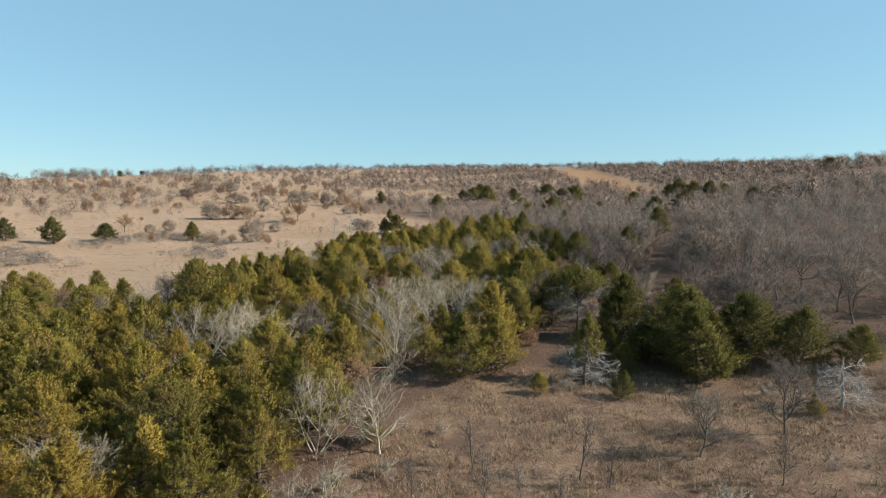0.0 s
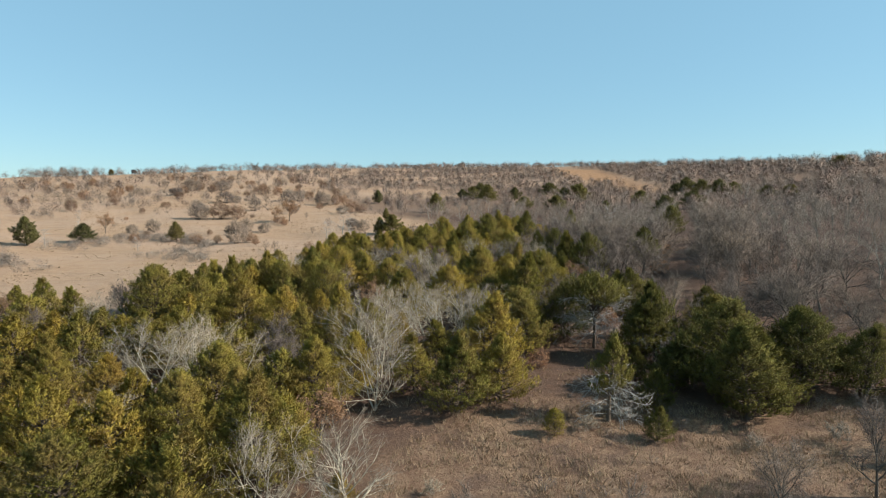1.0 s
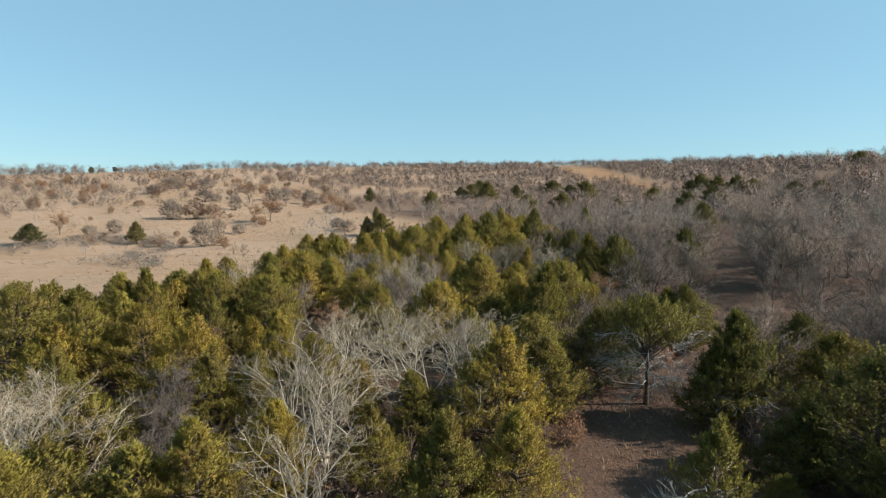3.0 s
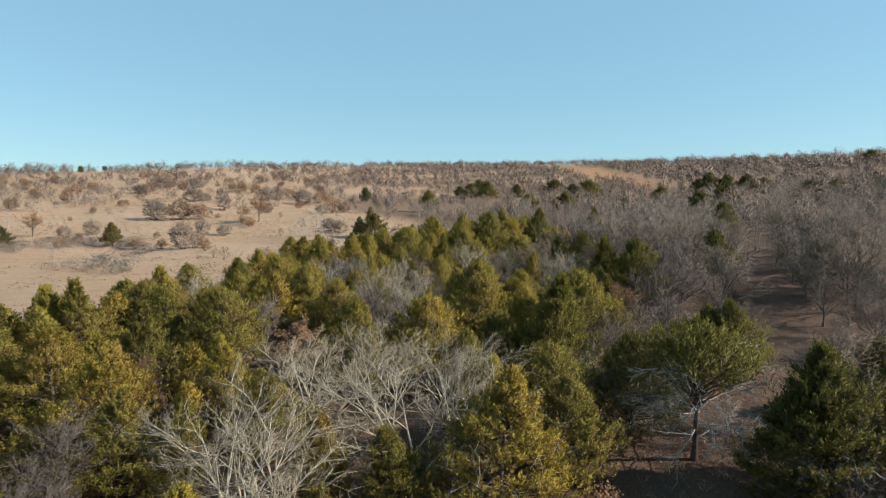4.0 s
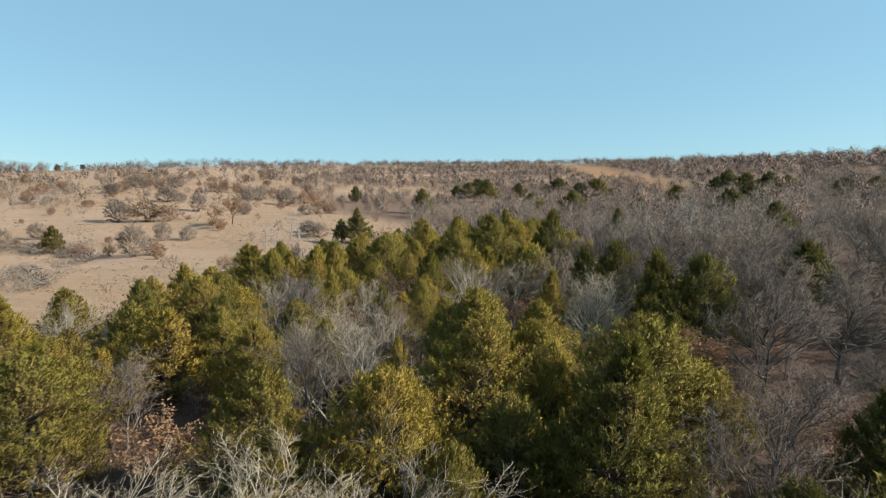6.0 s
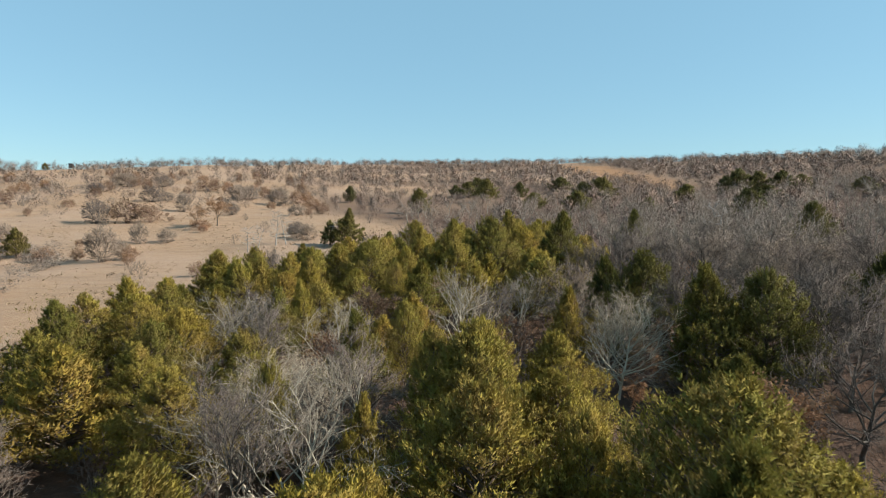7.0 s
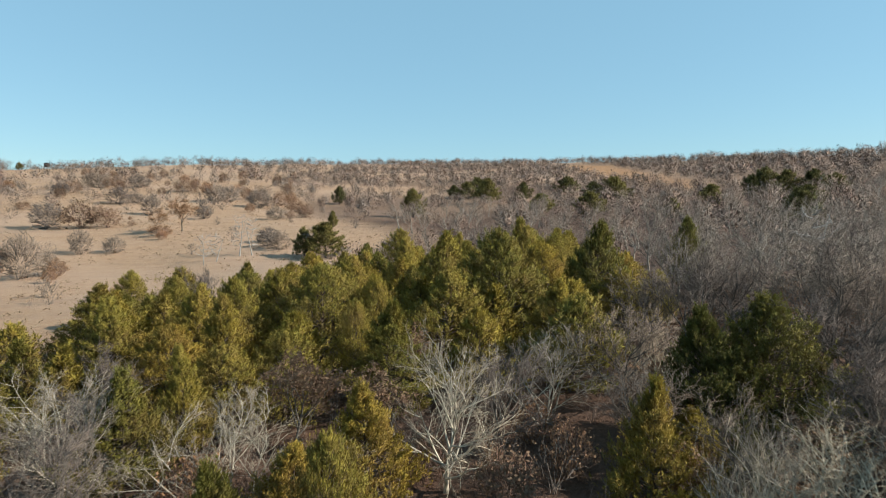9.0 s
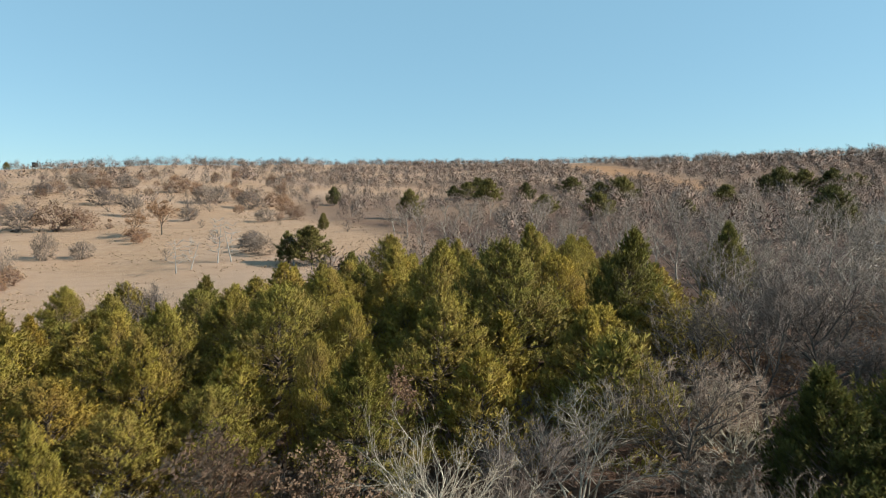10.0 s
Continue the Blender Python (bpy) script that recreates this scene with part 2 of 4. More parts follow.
# ---- tree shapes ----
class Wood:
    """Collects tapering round-ish limbs and pointed twigs."""

    def __init__(self):
        self.v, self.f = [], []

    def tube(self, pts, radii, sides=5):
        start = len(self.v)
        ref = Vector((0.31, 0.95, 0.11))
        for k, (p, r) in enumerate(zip(pts, radii)):
            d = (pts[min(k + 1, len(pts) - 1)] - pts[max(k - 1, 0)]).normalized()
            a = d.cross(ref).normalized()
            b = d.cross(a)
            for s in range(sides):
                w = 2 * math.pi * s / sides
                self.v.append(p + a * (r * math.cos(w)) + b * (r * math.sin(w)))
        for k in range(len(pts) - 1):
            for s in range(sides):
                i, j = start + k * sides + s, start + k * sides + (s + 1) % sides
                self.f += [(i, j, j + sides), (i, j + sides, i + sides)]

    def spike(self, a, b, r):
        d = (b - a).normalized()
        s = d.cross(Vector((0.4, 0.2, 0.89))).normalized()
        u = d.cross(s)
        i = len(self.v)
        self.v += [a + s * r, a - s * r * 0.5 + u * r * 0.87, a - s * r * 0.5 - u * r * 0.87, b]
        self.f += [(i, i + 1, i + 3), (i + 1, i + 2, i + 3), (i + 2, i, i + 3)]

    def mesh(self, name, material):
        return mesh_of(name, [tuple(p) for p in self.v], self.f, material)


def sway(rng, start, way, length, n, wild, lift):
    """A crooked line of n steps that bends up by lift."""
    pts, d = [start.copy()], way.normalized()
    for _ in range(n):
        d = (d + Vector((rng.gauss(0, wild), rng.gauss(0, wild), rng.gauss(0, wild) + lift))).normalized()
        pts.append(pts[-1] + d * (length / n))
    return pts


def aside(rng, d, angle):
    """d turned by angle about a random axis across it."""
    a = d.orthogonal().normalized()
    a.rotate(Matrix.Rotation(rng.uniform(0, 2 * math.pi), 3, d))
    out = d.copy()
    out.rotate(Matrix.Rotation(angle, 3, a))
    return out


def along(pts, f):
    k = min(int(f * (len(pts) - 1)), len(pts) - 2)
    g = f * (len(pts) - 1) - k
    return pts[k].lerp(pts[k + 1], g), (pts[k + 1] - pts[k]).normalized()


def bare_shape(seed, h=7.0, limbs=8, mids=6, fine=7, tips=3, trunk_to=0.62, open_angle=0.75, stems=1, thick=0.13, twig_r=0.009, split=True, light=False, splay=0.26, low=0.36):
    """Bare broadleaf tree: (trunk, limbs, twigs) as Wood, and where the twigs end."""
    rng = random.Random(seed)
    trunk, out, twigs, ends = Wood(), [], Wood(), []
    for s in range(stems):
        turn = s * 6.283 / stems + rng.uniform(-0.5, 0.5)
        tilt = splay * rng.uniform(0.6, 1.4) if stems > 1 else rng.gauss(0, 0.1)
        lean = Vector((math.cos(turn) * tilt, math.sin(turn) * tilt, 1))
        st = Vector((rng.gauss(0, 0.15) * (stems > 1), rng.gauss(0, 0.15) * (stems > 1), -0.15))
        tp = sway(rng, st, lean, h * trunk_to, 7, 0.09, 0.05)
        tr = thick / (stems ** 0.5)
        trunk.tube(tp, [tr * (1.25 if k == 0 else 1 - 0.82 * k / 7) for k in range(8)], 4 if light else 6)
        n1 = max(2, limbs // stems)
        for i in range(n1):
            f = low + (1 - low) * (i + rng.random() * 0.6) / n1
            p, d = along(tp, min(f, 0.999))
            ang = open_angle * rng.uniform(0.75, 1.25) * (1.25 - 0.65 * f)
            l1 = h * rng.uniform(0.36, 0.5) * (1.15 - 0.35 * f)
            r1 = tr * (1 - 0.75 * f) * 0.72
            lp = sway(rng, p, aside(rng, d, ang), l1, 5, 0.13, 0.09)
            boughs = Wood() if split else trunk
            if split:
                out.append(boughs)
            boughs.tube(lp, [max(0.010, r1 * (1 - 0.82 * k / 5)) for k in range(6)], 3 if light else 5)
            for j in range(mids):
                g = 0.22 + 0.78 * (j + rng.random()) / mids
                q, e = along(lp, min(g, 0.999))
                l2 = l1 * rng.uniform(0.32, 0.58) * (1.2 - 0.5 * g)
                mp = sway(rng, q, aside(rng, e, rng.uniform(0.5, 1.0)), l2, 3, 0.16, 0.07)
                r2 = max(0.012, r1 * 0.42)
                if light:
                    boughs.spike(mp[0], mp[-1], r2 * 1.2)
                else:
                    boughs.tube(mp, [r2 * (1 - 0.7 * k / 3) for k in range(4)], 3)
                for m in range(fine):
                    w, c = along(mp, min(0.999, 0.15 + 0.85 * (m + rng.random()) / fine))
                    l3 = l2 * (rng.uniform(0.22, 0.5) if light else rng.uniform(0.35, 0.7))
                    e3 = w + (aside(rng, c, rng.uniform(0.5, 1.3) if light else rng.uniform(0.3, 0.95)) + Vector((0, 0, 0.15))).normalized() * l3
                    twigs.spike(w, e3, twig_r * 1.35)
                    ends.append(e3)
                    for _ in range(tips):
                        a = w.lerp(e3, rng.uniform(0.25, 0.9))
                        twigs.spike(a, a + aside(rng, (e3 - w).normalized(), rng.uniform(0.3, 0.9)) * l3 * rng.uniform(0.4, 0.75), twig_r)
    return trunk, out, twigs, ends


def leaves_at(rng, ends, per, size, keep=1.0):
    """Small folded leaves round the twig ends."""
    v, f = [], []
    for e in ends:
        if rng.random() > keep:
            continue
        for _ in range(per):
            c = e + Vector((rng.gauss(0, 0.16), rng.gauss(0, 0.16), rng.gauss(0, 0.14)))
            a = Vector((rng.gauss(0, 1), rng.gauss(0, 1), rng.gauss(0, 1))).normalized()
            b = a.orthogonal().normalized()
            s = size * rng.uniform(0.6, 1.2)
            i = len(v)
            v += [c - a * s, c + b * s * 0.55 + a * 0.1 * s, c + a * s, c - b * s * 0.5 + a.cross(b) * s * 0.3]
            f += [(i, i + 1, i + 2), (i, i + 2, i + 3)]
    return v, f


def cedar_shape(seed, h=6.5, wide=0.42, boughs=80, plumes=10, sprays=36, long=0.5, leaf=0.11, point=0.6, skirt=0.08, gaps=0.0, leaders=4):
    """Juniper: a trunk, boughs that rise towards the top, and on each bough upswept plumes of fine sprays, longest at the outside.
    Gives the wood, the corners, faces and normals of the sprays, and how near each lies to its plume's tip."""
    rng = random.Random(seed)
    nr = np.random.RandomState(seed)
    wood = Wood()
    tp = sway(rng, Vector((0, 0, -0.15)), Vector((rng.gauss(0, 0.05), rng.gauss(0, 0.05), 1)), h * 0.95, 8, 0.035, 0.05)
    wood.tube(tp, [0.15 * (1.3 if k == 0 else 1 - 0.93 * k / 8) for k in range(9)], 6)
    lobes = [(rng.uniform(0, 6.28), rng.uniform(0.05, 0.95), rng.uniform(-0.45, 0.5)) for _ in range(20)]

    def reach(t, ang):
        u = max(0.0, (t - 0.18) / 0.82)
        prof = max(0.0, 1 - u ** 1.12) ** (point * 1.55) * min(1.0, 0.72 + max(0.0, t - skirt) / 0.5)
        swell = 1 + sum(w * math.exp(-(((ang - a0 + math.pi) % (2 * math.pi) - math.pi) / 0.42) ** 2 - ((t - t0) / 0.10) ** 2) for a0, t0, w in lobes)
        return prof, max(0.2, h * wide * prof * max(0.45, swell))

    centre, heading, length = [], [], []
    for i in range(boughs):
        t = skirt + (1 - skirt) * 0.985 * ((i + rng.random()) / boughs) ** 0.92
        if rng.random() < gaps:
            continue
        ang = i * 2.39996 + rng.uniform(-0.45, 0.45)
        prof, R = reach(t, ang)
        R *= rng.uniform(0.7, 1.12)
        axis, _ = along(tp, min(0.999, t))
        rise = rng.uniform(0.0, 0.35) + 1.0 * t * t
        way = Vector((math.cos(ang), math.sin(ang), rise)).normalized()
        bp = sway(rng, axis - Vector((0, 0, R * rise * 0.6)), way, R * 1.05, 4, 0.10, 0.07)
        wood.tube(bp, [0.05 * prof + 0.012, 0.035 * prof + 0.01, 0.02, 0.012, 0.005], 3)
        side = Vector((-math.sin(ang), math.cos(ang), 0))
        for c in range(max(3, int(plumes * (0.35 + 0.95 * prof)))):
            f = 0.30 + 0.70 * rng.random() ** 0.55
            p, e = along(bp, min(f, 0.999))
            off = rng.gauss(0, 0.2) * R * (1.35 - 0.7 * f)
            centre.append(p + side * off + Vector((0, 0, rng.gauss(0.0, 0.06) * (0.6 + R * 0.5))))
            heading.append((e * 0.6 + Vector((0, 0, 0.85 + 0.3 * t)) + side * (0.5 if off > 0 else -0.5) * min(1, abs(off)) + Vector((rng.gauss(0, 0.2), rng.gauss(0, 0.2), rng.gauss(0, 0.12)))).normalized())
            length.append(rng.uniform(0.55, 1.35) * long * (0.6 + 0.4 * f))
    for k in range(leaders):
        a, r = rng.uniform(0, 6.28), (0.03 + 0.05 * rng.random()) * h * (k > 0)
        foot = tp[-1] + Vector((math.cos(a) * r, math.sin(a) * r, -0.35 * long - r * rng.uniform(0.7, 1.6)))
        for m in range(7):
            centre.append(foot + Vector((rng.gauss(0, 0.05), rng.gauss(0, 0.05), -0.28 * m * long * rng.uniform(0.6, 1.2))))
            heading.append(Vector((rng.gauss(0, 0.1 + 0.09 * m), rng.gauss(0, 0.1 + 0.09 * m), 1)).normalized())
            length.append(long * rng.uniform(0.7, 1.1))
    # fine sprays round the axis of each plume
    C, D, L = [np.repeat(np.array(k), sprays, 0) for k in (centre, heading, length)]
    L = L[:, None]
    n = len(C)
    f = nr.uniform(0, 1, (n, 1)) ** 0.8
    d = nr.normal(0, 1, (n, 3))
    d -= D * (d * D).sum(1)[:, None]
    d /= np.linalg.norm(d, axis=1)[:, None]
    girth = L * 0.40 * np.sqrt(f + 0.02) * (1.12 - f)
    spot = C + D * L * f + d * girth * nr.uniform(0.25, 1.0, (n, 1))
    way = D * 0.85 + d * (0.75 - 0.4 * f) + nr.normal(0, 0.22, (n, 3))
    way /= np.linalg.norm(way, axis=1)[:, None]
    cross = np.cross(way, d + nr.normal(0, 0.5, (n, 3)))
    cross /= np.linalg.norm(cross, axis=1)[:, None]
    S = leaf * nr.uniform(0.65, 1.4, (n, 1))
    wd = S * nr.uniform(0.16, 0.27, (n, 1))
    tri = np.stack([spot - cross * wd, spot + cross * wd, spot + way * S * 1.5], 1)
    stem = C * (1, 1, 0) + 1e-6
    stem = stem / np.linalg.norm(stem, axis=1)[:, None] * 0.75 + (0, 0, 0.4)
    out = d * 0.38 + stem * 0.62 + nr.normal(0, 0.2, (n, 3)) + np.repeat(nr.normal(0, 0.16, (n // sprays, 3)), sprays, 0)
    out /= np.linalg.norm(out, axis=1)[:, None]
    flip = (np.cross(tri[:, 1] - tri[:, 0], tri[:, 2] - tri[:, 0]) * out).sum(1) < 0
    tri[flip] = tri[flip][:, [1, 0, 2]]
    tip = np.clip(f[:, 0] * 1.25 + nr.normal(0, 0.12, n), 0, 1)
    return wood, tri.reshape(-1, 3), np.arange(3 * n).reshape(-1, 3), np.repeat(out, 3, 0), np.repeat(tip, 3)


def dead_limbs(seed, h, low, high, reach, n, droop=-0.05, side=6, thick=0.030):
    """Bleached limbs that stand out from the trunk between two heights; one Wood for each limb."""
    rng = random.Random(seed)
    out = []
    for i in range(n):
        w = Wood()
        t = low + (high - low) * (i + rng.random()) / n
        a = i * 2.4 + rng.uniform(-0.4, 0.4)
        lp = sway(rng, Vector((0, 0, h * t)), Vector((math.cos(a), math.sin(a), rng.uniform(-0.15, 0.25))), reach * rng.uniform(0.65, 1.1), 5, 0.12, droop)
        w.tube(lp, [thick * (1 - 0.75 * k / 5) for k in range(6)], 4)
        for j in range(side):
            q, e = along(lp, 0.25 + 0.74 * (j + rng.random()) / side)
            l2 = reach * rng.uniform(0.16, 0.38)
            mp = sway(rng, q, aside(rng, e, rng.uniform(0.5, 1.0)), l2, 2, 0.2, 0.02)
            w.tube(mp, [0.014, 0.011, 0.007], 3)
            for _ in range(8):
                p, c = along(mp, rng.uniform(0.1, 0.99))
                w.spike(p, p + aside(rng, c, rng.uniform(0.4, 1.0)) * l2 * rng.uniform(0.3, 0.7), 0.009)
        out.append(w)
    return out


KINDS = {}


def kind(name, *parts_, thing, category, h):
    """Registers a shape; its height is that of its topmost point."""
    top = 0.0
    for _, me in parts_:
        co = np.empty(len(me.vertices) * 3, np.float32)
        me.vertices.foreach_get("co", co)
        top = max(top, float(co[2::3].max()))
    KINDS[name] = (parts_, thing, category, top)


COUNT = [0]
TAKEN = []


def plant(name, x, y, h, label, turn=None, wide=1.0, group="", sink=0.0):
    """One tree: an empty at its foot with its parts, scaled to the height h."""
    parts_, thing, category, h0 = KINDS[name]
    rng = random.Random(COUNT[0] * 7 + 3)
    COUNT[0] += 1
    s = h / h0
    e = new(thing)
    e.empty_display_size = 0.3
    e.location = (x, y, float(land(x, y)) - sink)
    e.rotation_euler = (rng.gauss(0, 0.03), rng.gauss(0, 0.03), rng.uniform(0, 6.28) if turn is None else turn)
    e.scale = (s * wide, s * wide, s)
    for pn, me in parts_:
        o = new(pn, me)
        o.parent = e
        if pn in ("crown", "dry_foliage"):
            tagged(o, kind="stuff")
    tagged(e, label, category, group)
    TAKEN.append((x, y, h))
    return e


def add_bare(name, seed, bark_m, twig_m, thing="bare_oak_tree", leaf=None, split=True, category="tree", **kw):
    trunk, boughs, twigs, ends = bare_shape(seed, split=split, **kw)
    ps = [("trunk", trunk.mesh("trunk", bark_m))]
    ps += [("limb", w.mesh("limb", bark_m)) for w in boughs]
    ps.append(("crown", twigs.mesh("crown", twig_m)))
    if leaf:
        per, size, keep = leaf
        v, f = leaves_at(random.Random(seed + 50), ends, per, size, keep)
        ps.append(("dry_foliage", mesh_of("dry_foliage", [tuple(p) for p in v], f, OAK_LEAF)))
    kind(name, *ps, thing=thing, category=category, h=kw.get("h", 7.0))


def add_cedar(name, seed, leaf_m, dead=(), thing="cedar_tree", **kw):
    wood, V, F, N, tip = cedar_shape(seed, **kw)
    crown = mesh_of("crown", V, F, leaf_m)
    crown.polygons.foreach_set("use_smooth", np.ones(len(F), bool))
    crown.normals_split_custom_set_from_vertices(N.tolist())
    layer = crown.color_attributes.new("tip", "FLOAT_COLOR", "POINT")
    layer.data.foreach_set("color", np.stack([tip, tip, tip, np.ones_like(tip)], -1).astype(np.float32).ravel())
    ps = [("trunk", wood.mesh("trunk", BARK_CEDAR)), ("crown", crown)]
    if dead:
        ps += [("dead_limb", w.mesh("dead_limb", SILVER)) for w in dead_limbs(seed + 7, kw.get("h", 6.5), *dead)]
    kind(name, *ps, thing=thing, category="tree", h=kw.get("h", 6.5))


def mass(name, label, material, places, category, stem=None, dome=False):
    """Many far trees or bushes as one object: (kind, x, y, height, width factor). stem: a material of its own for the trunks;
    dome: the twigs of each crown share the normals of its rounded outline."""
    rng = np.random.RandomState(7)
    V, F, B, N, base = [], [], [], [], 0
    cache = {}
    for kn, x, y, h, wide in places:
        if kn not in cache:
            vs, fs, bs, o = [], [], [], 0
            for pn, me in KINDS[kn][0]:
                v = np.empty(len(me.vertices) * 3, np.float32)
                me.vertices.foreach_get("co", v)
                f = np.empty(len(me.loops), np.int32)
                me.loops.foreach_get("vertex_index", f)
                vs.append(v.reshape(-1, 3))
                fs.append(f.reshape(-1, 3) + o)
                bs.append(np.full(len(f) // 3, int(pn == "trunk"), np.int32))
                o += len(me.vertices)
            cache[kn] = (np.concatenate(vs), np.concatenate(fs), np.concatenate(bs))
        v, f, b = cache[kn]
        s = h / KINDS[kn][3]
        a = rng.uniform(0, 6.28)
        c, d = math.cos(a) * s * wide, math.sin(a) * s * wide
        z = float(land(x, y))
        V.append(np.stack([x + v[:, 0] * c - v[:, 1] * d, y + v[:, 0] * d + v[:, 1] * c, z + v[:, 2] * s], -1))
        F.append(f + base)
        B.append(b)
        if dome:
            n = (v - (0, 0, 0.34 * KINDS[kn][3])) * (1, 1, 1.2) + rng.normal(0, 0.03, v.shape) * KINDS[kn][3]
            n /= np.linalg.norm(n, axis=1)[:, None] + 1e-6
            N.append(np.stack([n[:, 0] * math.cos(a) - n[:, 1] * math.sin(a), n[:, 0] * math.sin(a) + n[:, 1] * math.cos(a), n[:, 2]], -1))
        base += len(v)
    me = mesh_of(name, np.concatenate(V), np.concatenate(F), material)
    if dome:
        me.polygons.foreach_set("use_smooth", np.ones(len(me.polygons), bool))
        me.normals_split_custom_set_from_vertices(np.concatenate(N).tolist())
    if stem:
        me.materials.append(stem)
        me.polygons.foreach_set("material_index", np.concatenate(B))
    tagged(new(name, me), label, category, kind="stuff")


def tuft_shape(name, seed, n, spread, thin, length, material):
    """A far bush: n narrow blades standing out all over a rounded, uneven dome."""
    nr = np.random.RandomState(seed)
    d = nr.normal(0, 1, (n, 3))
    d /= np.linalg.norm(d, axis=1)[:, None]
    lump = 1 + 0.25 * np.sin(d[:, :1] * 3 + seed) + 0.2 * np.sin(d[:, 1:2] * 4 + 2 * seed)
    deep = nr.uniform(0, 1, (n, 1)) ** 0.7
    c = d * (0.3 + 0.55 * deep) * lump * (spread, spread, 0.5) + (0, 0, 0.46)
    way = d + nr.normal(0, 0.6, (n, 3)) + (0, 0, 0.4)
    way *= length * nr.uniform(0.6, 1.2, (n, 1)) / np.linalg.norm(way, axis=1)[:, None]
    side = np.cross(way, nr.normal(0, 1, (n, 3)))
    side *= thin * (2.6 - 1.9 * deep) / np.linalg.norm(side, axis=1)[:, None]
    V = np.stack([c - way * 0.5, c + side, c + way * 0.5, c - side], 1).reshape(-1, 3)
    V[:, 2] = np.maximum(V[:, 2], -0.02)
    q = np.arange(n)[:, None] * 4
    turn = np.where((np.cross(side, way) * d).sum(1) > 0, 1, -1)[:, None]
    F = np.concatenate([np.where(turn > 0, q + [[0, 1, 2]], q + [[0, 2, 1]]), np.where(turn > 0, q + [[0, 2, 3]], q + [[0, 3, 2]])])
    kind(name, ("crown", mesh_of("crown", V, F, material)), thing="far_bush", category="bush", h=1.0)


CW, CP = (0.46, 0.38, 0.50, 0.42, 0.46), (0.42, 0.60, 0.36, 0.50, 0.44)
for n in range(5):
    add_cedar("cedar%d" % n, 11 + n, CEDAR, wide=CW[n], point=CP[n], boughs=135, plumes=21, sprays=18, long=0.46, leaf=0.075)
for n in range(3):
    add_cedar("dark%d" % n, 31 + n, CEDAR_SHADED, wide=(0.48, 0.52, 0.42)[n], point=(0.46, 0.38, 0.55)[n], skirt=(0.05, 0.10, 0.06)[n], boughs=135, plumes=21, sprays=18, long=0.46, leaf=0.075)
for n in range(4):
    add_cedar("midcedar%d" % n, 21 + n, CEDAR, wide=(0.46, 0.40, 0.50, 0.43)[n], point=(0.44, 0.58, 0.38, 0.5)[n], boughs=90, plumes=15, sprays=10, leaf=0.14, long=0.52)
for n in range(3):
    add_cedar("farcedar%d" % n, 41 + n, CEDAR_FAR, wide=(0.44, 0.50, 0.40)[n], point=(0.36, 0.30, 0.42)[n], boughs=70, plumes=12, sprays=8, leaf=0.26, long=0.55)
add_cedar("umbrella", 37, CEDAR_SHADED, dead=(0.14, 0.68, 3.4, 26, -0.04, 10), wide=0.80, point=0.30, skirt=0.60, boughs=80, plumes=20, sprays=15, leaf=0.095, long=0.46)
add_cedar("highcedar", 36, CEDAR_SHADED, dead=(0.16, 0.5, 2.2, 14, -0.06, 7), wide=0.50, point=0.45, skirt=0.36, boughs=90, plumes=20, sprays=15, leaf=0.095, long=0.46)
add_cedar("halfdead", 38, CEDAR_SHADED, dead=(0.05, 0.55, 2.7, 24, -0.10, 10), wide=0.38, point=0.5, skirt=0.34, boughs=64, plumes=18, sprays=15, leaf=0.095, long=0.46, gaps=0.15)
for n in range(4):
    add_bare("oak%d" % n, 51 + n, BARK, TWIG, open_angle=(0.9, 1.0, 0.8, 0.95)[n], low=0.24, limbs=12, mids=8, fine=8, thick=0.10)
for n in range(3):
    add_bare("pale%d" % n, 61 + n, PALE, TWIG_PALE, stems=(1, 6, 5)[n], limbs=(20, 18, 15)[n], mids=(6, 7, 7)[n], fine=6, low=(0.16, 0.26, 0.26)[n], thick=(0.11, 0.14, 0.13)[n], twig_r=0.007, thing="pale_bare_tree", open_angle=(1.0, 0.8, 0.85)[n], splay=0.55)
for n in range(4):
    add_bare("wood%d" % n, 71 + n, GREY_BARK, TWIG, split=False, light=True, limbs=10, mids=7, fine=8, tips=0, twig_r=0.0095, thick=0.105, low=0.34, open_angle=(0.8, 0.7, 0.95, 0.75)[n])
for n in range(3):
    add_bare("farwood%d" % n, 75 + n, BARK, TWIG, split=False, light=True, limbs=8, mids=6, fine=8, tips=0, twig_r=0.015, thick=0.13, open_angle=(0.85, 0.7, 0.95)[n])
for n in range(2):
    add_bare("leafy%d" % n, 81 + n, BARK, TWIG_RED, split=False, limbs=7, mids=6, fine=5, tips=1, leaf=(12, 0.12, 0.97), thing="brown_leaved_oak")
add_bare("sapling", 99, BARK, TWIG, split=False, h=3.5, limbs=8, mids=5, fine=4, tips=2, trunk_to=0.8, open_angle=0.6, thick=0.055, twig_r=0.011, thing="bare_sapling")
add_bare("lowbrush", 98, TWIG_PALE, TWIG_PALE, split=False, light=True, category="bush", h=1.6, stems=6, limbs=18, mids=5, fine=6, tips=3, trunk_to=0.55, open_angle=0.9, thick=0.03, twig_r=0.006, thing="bare_bush")
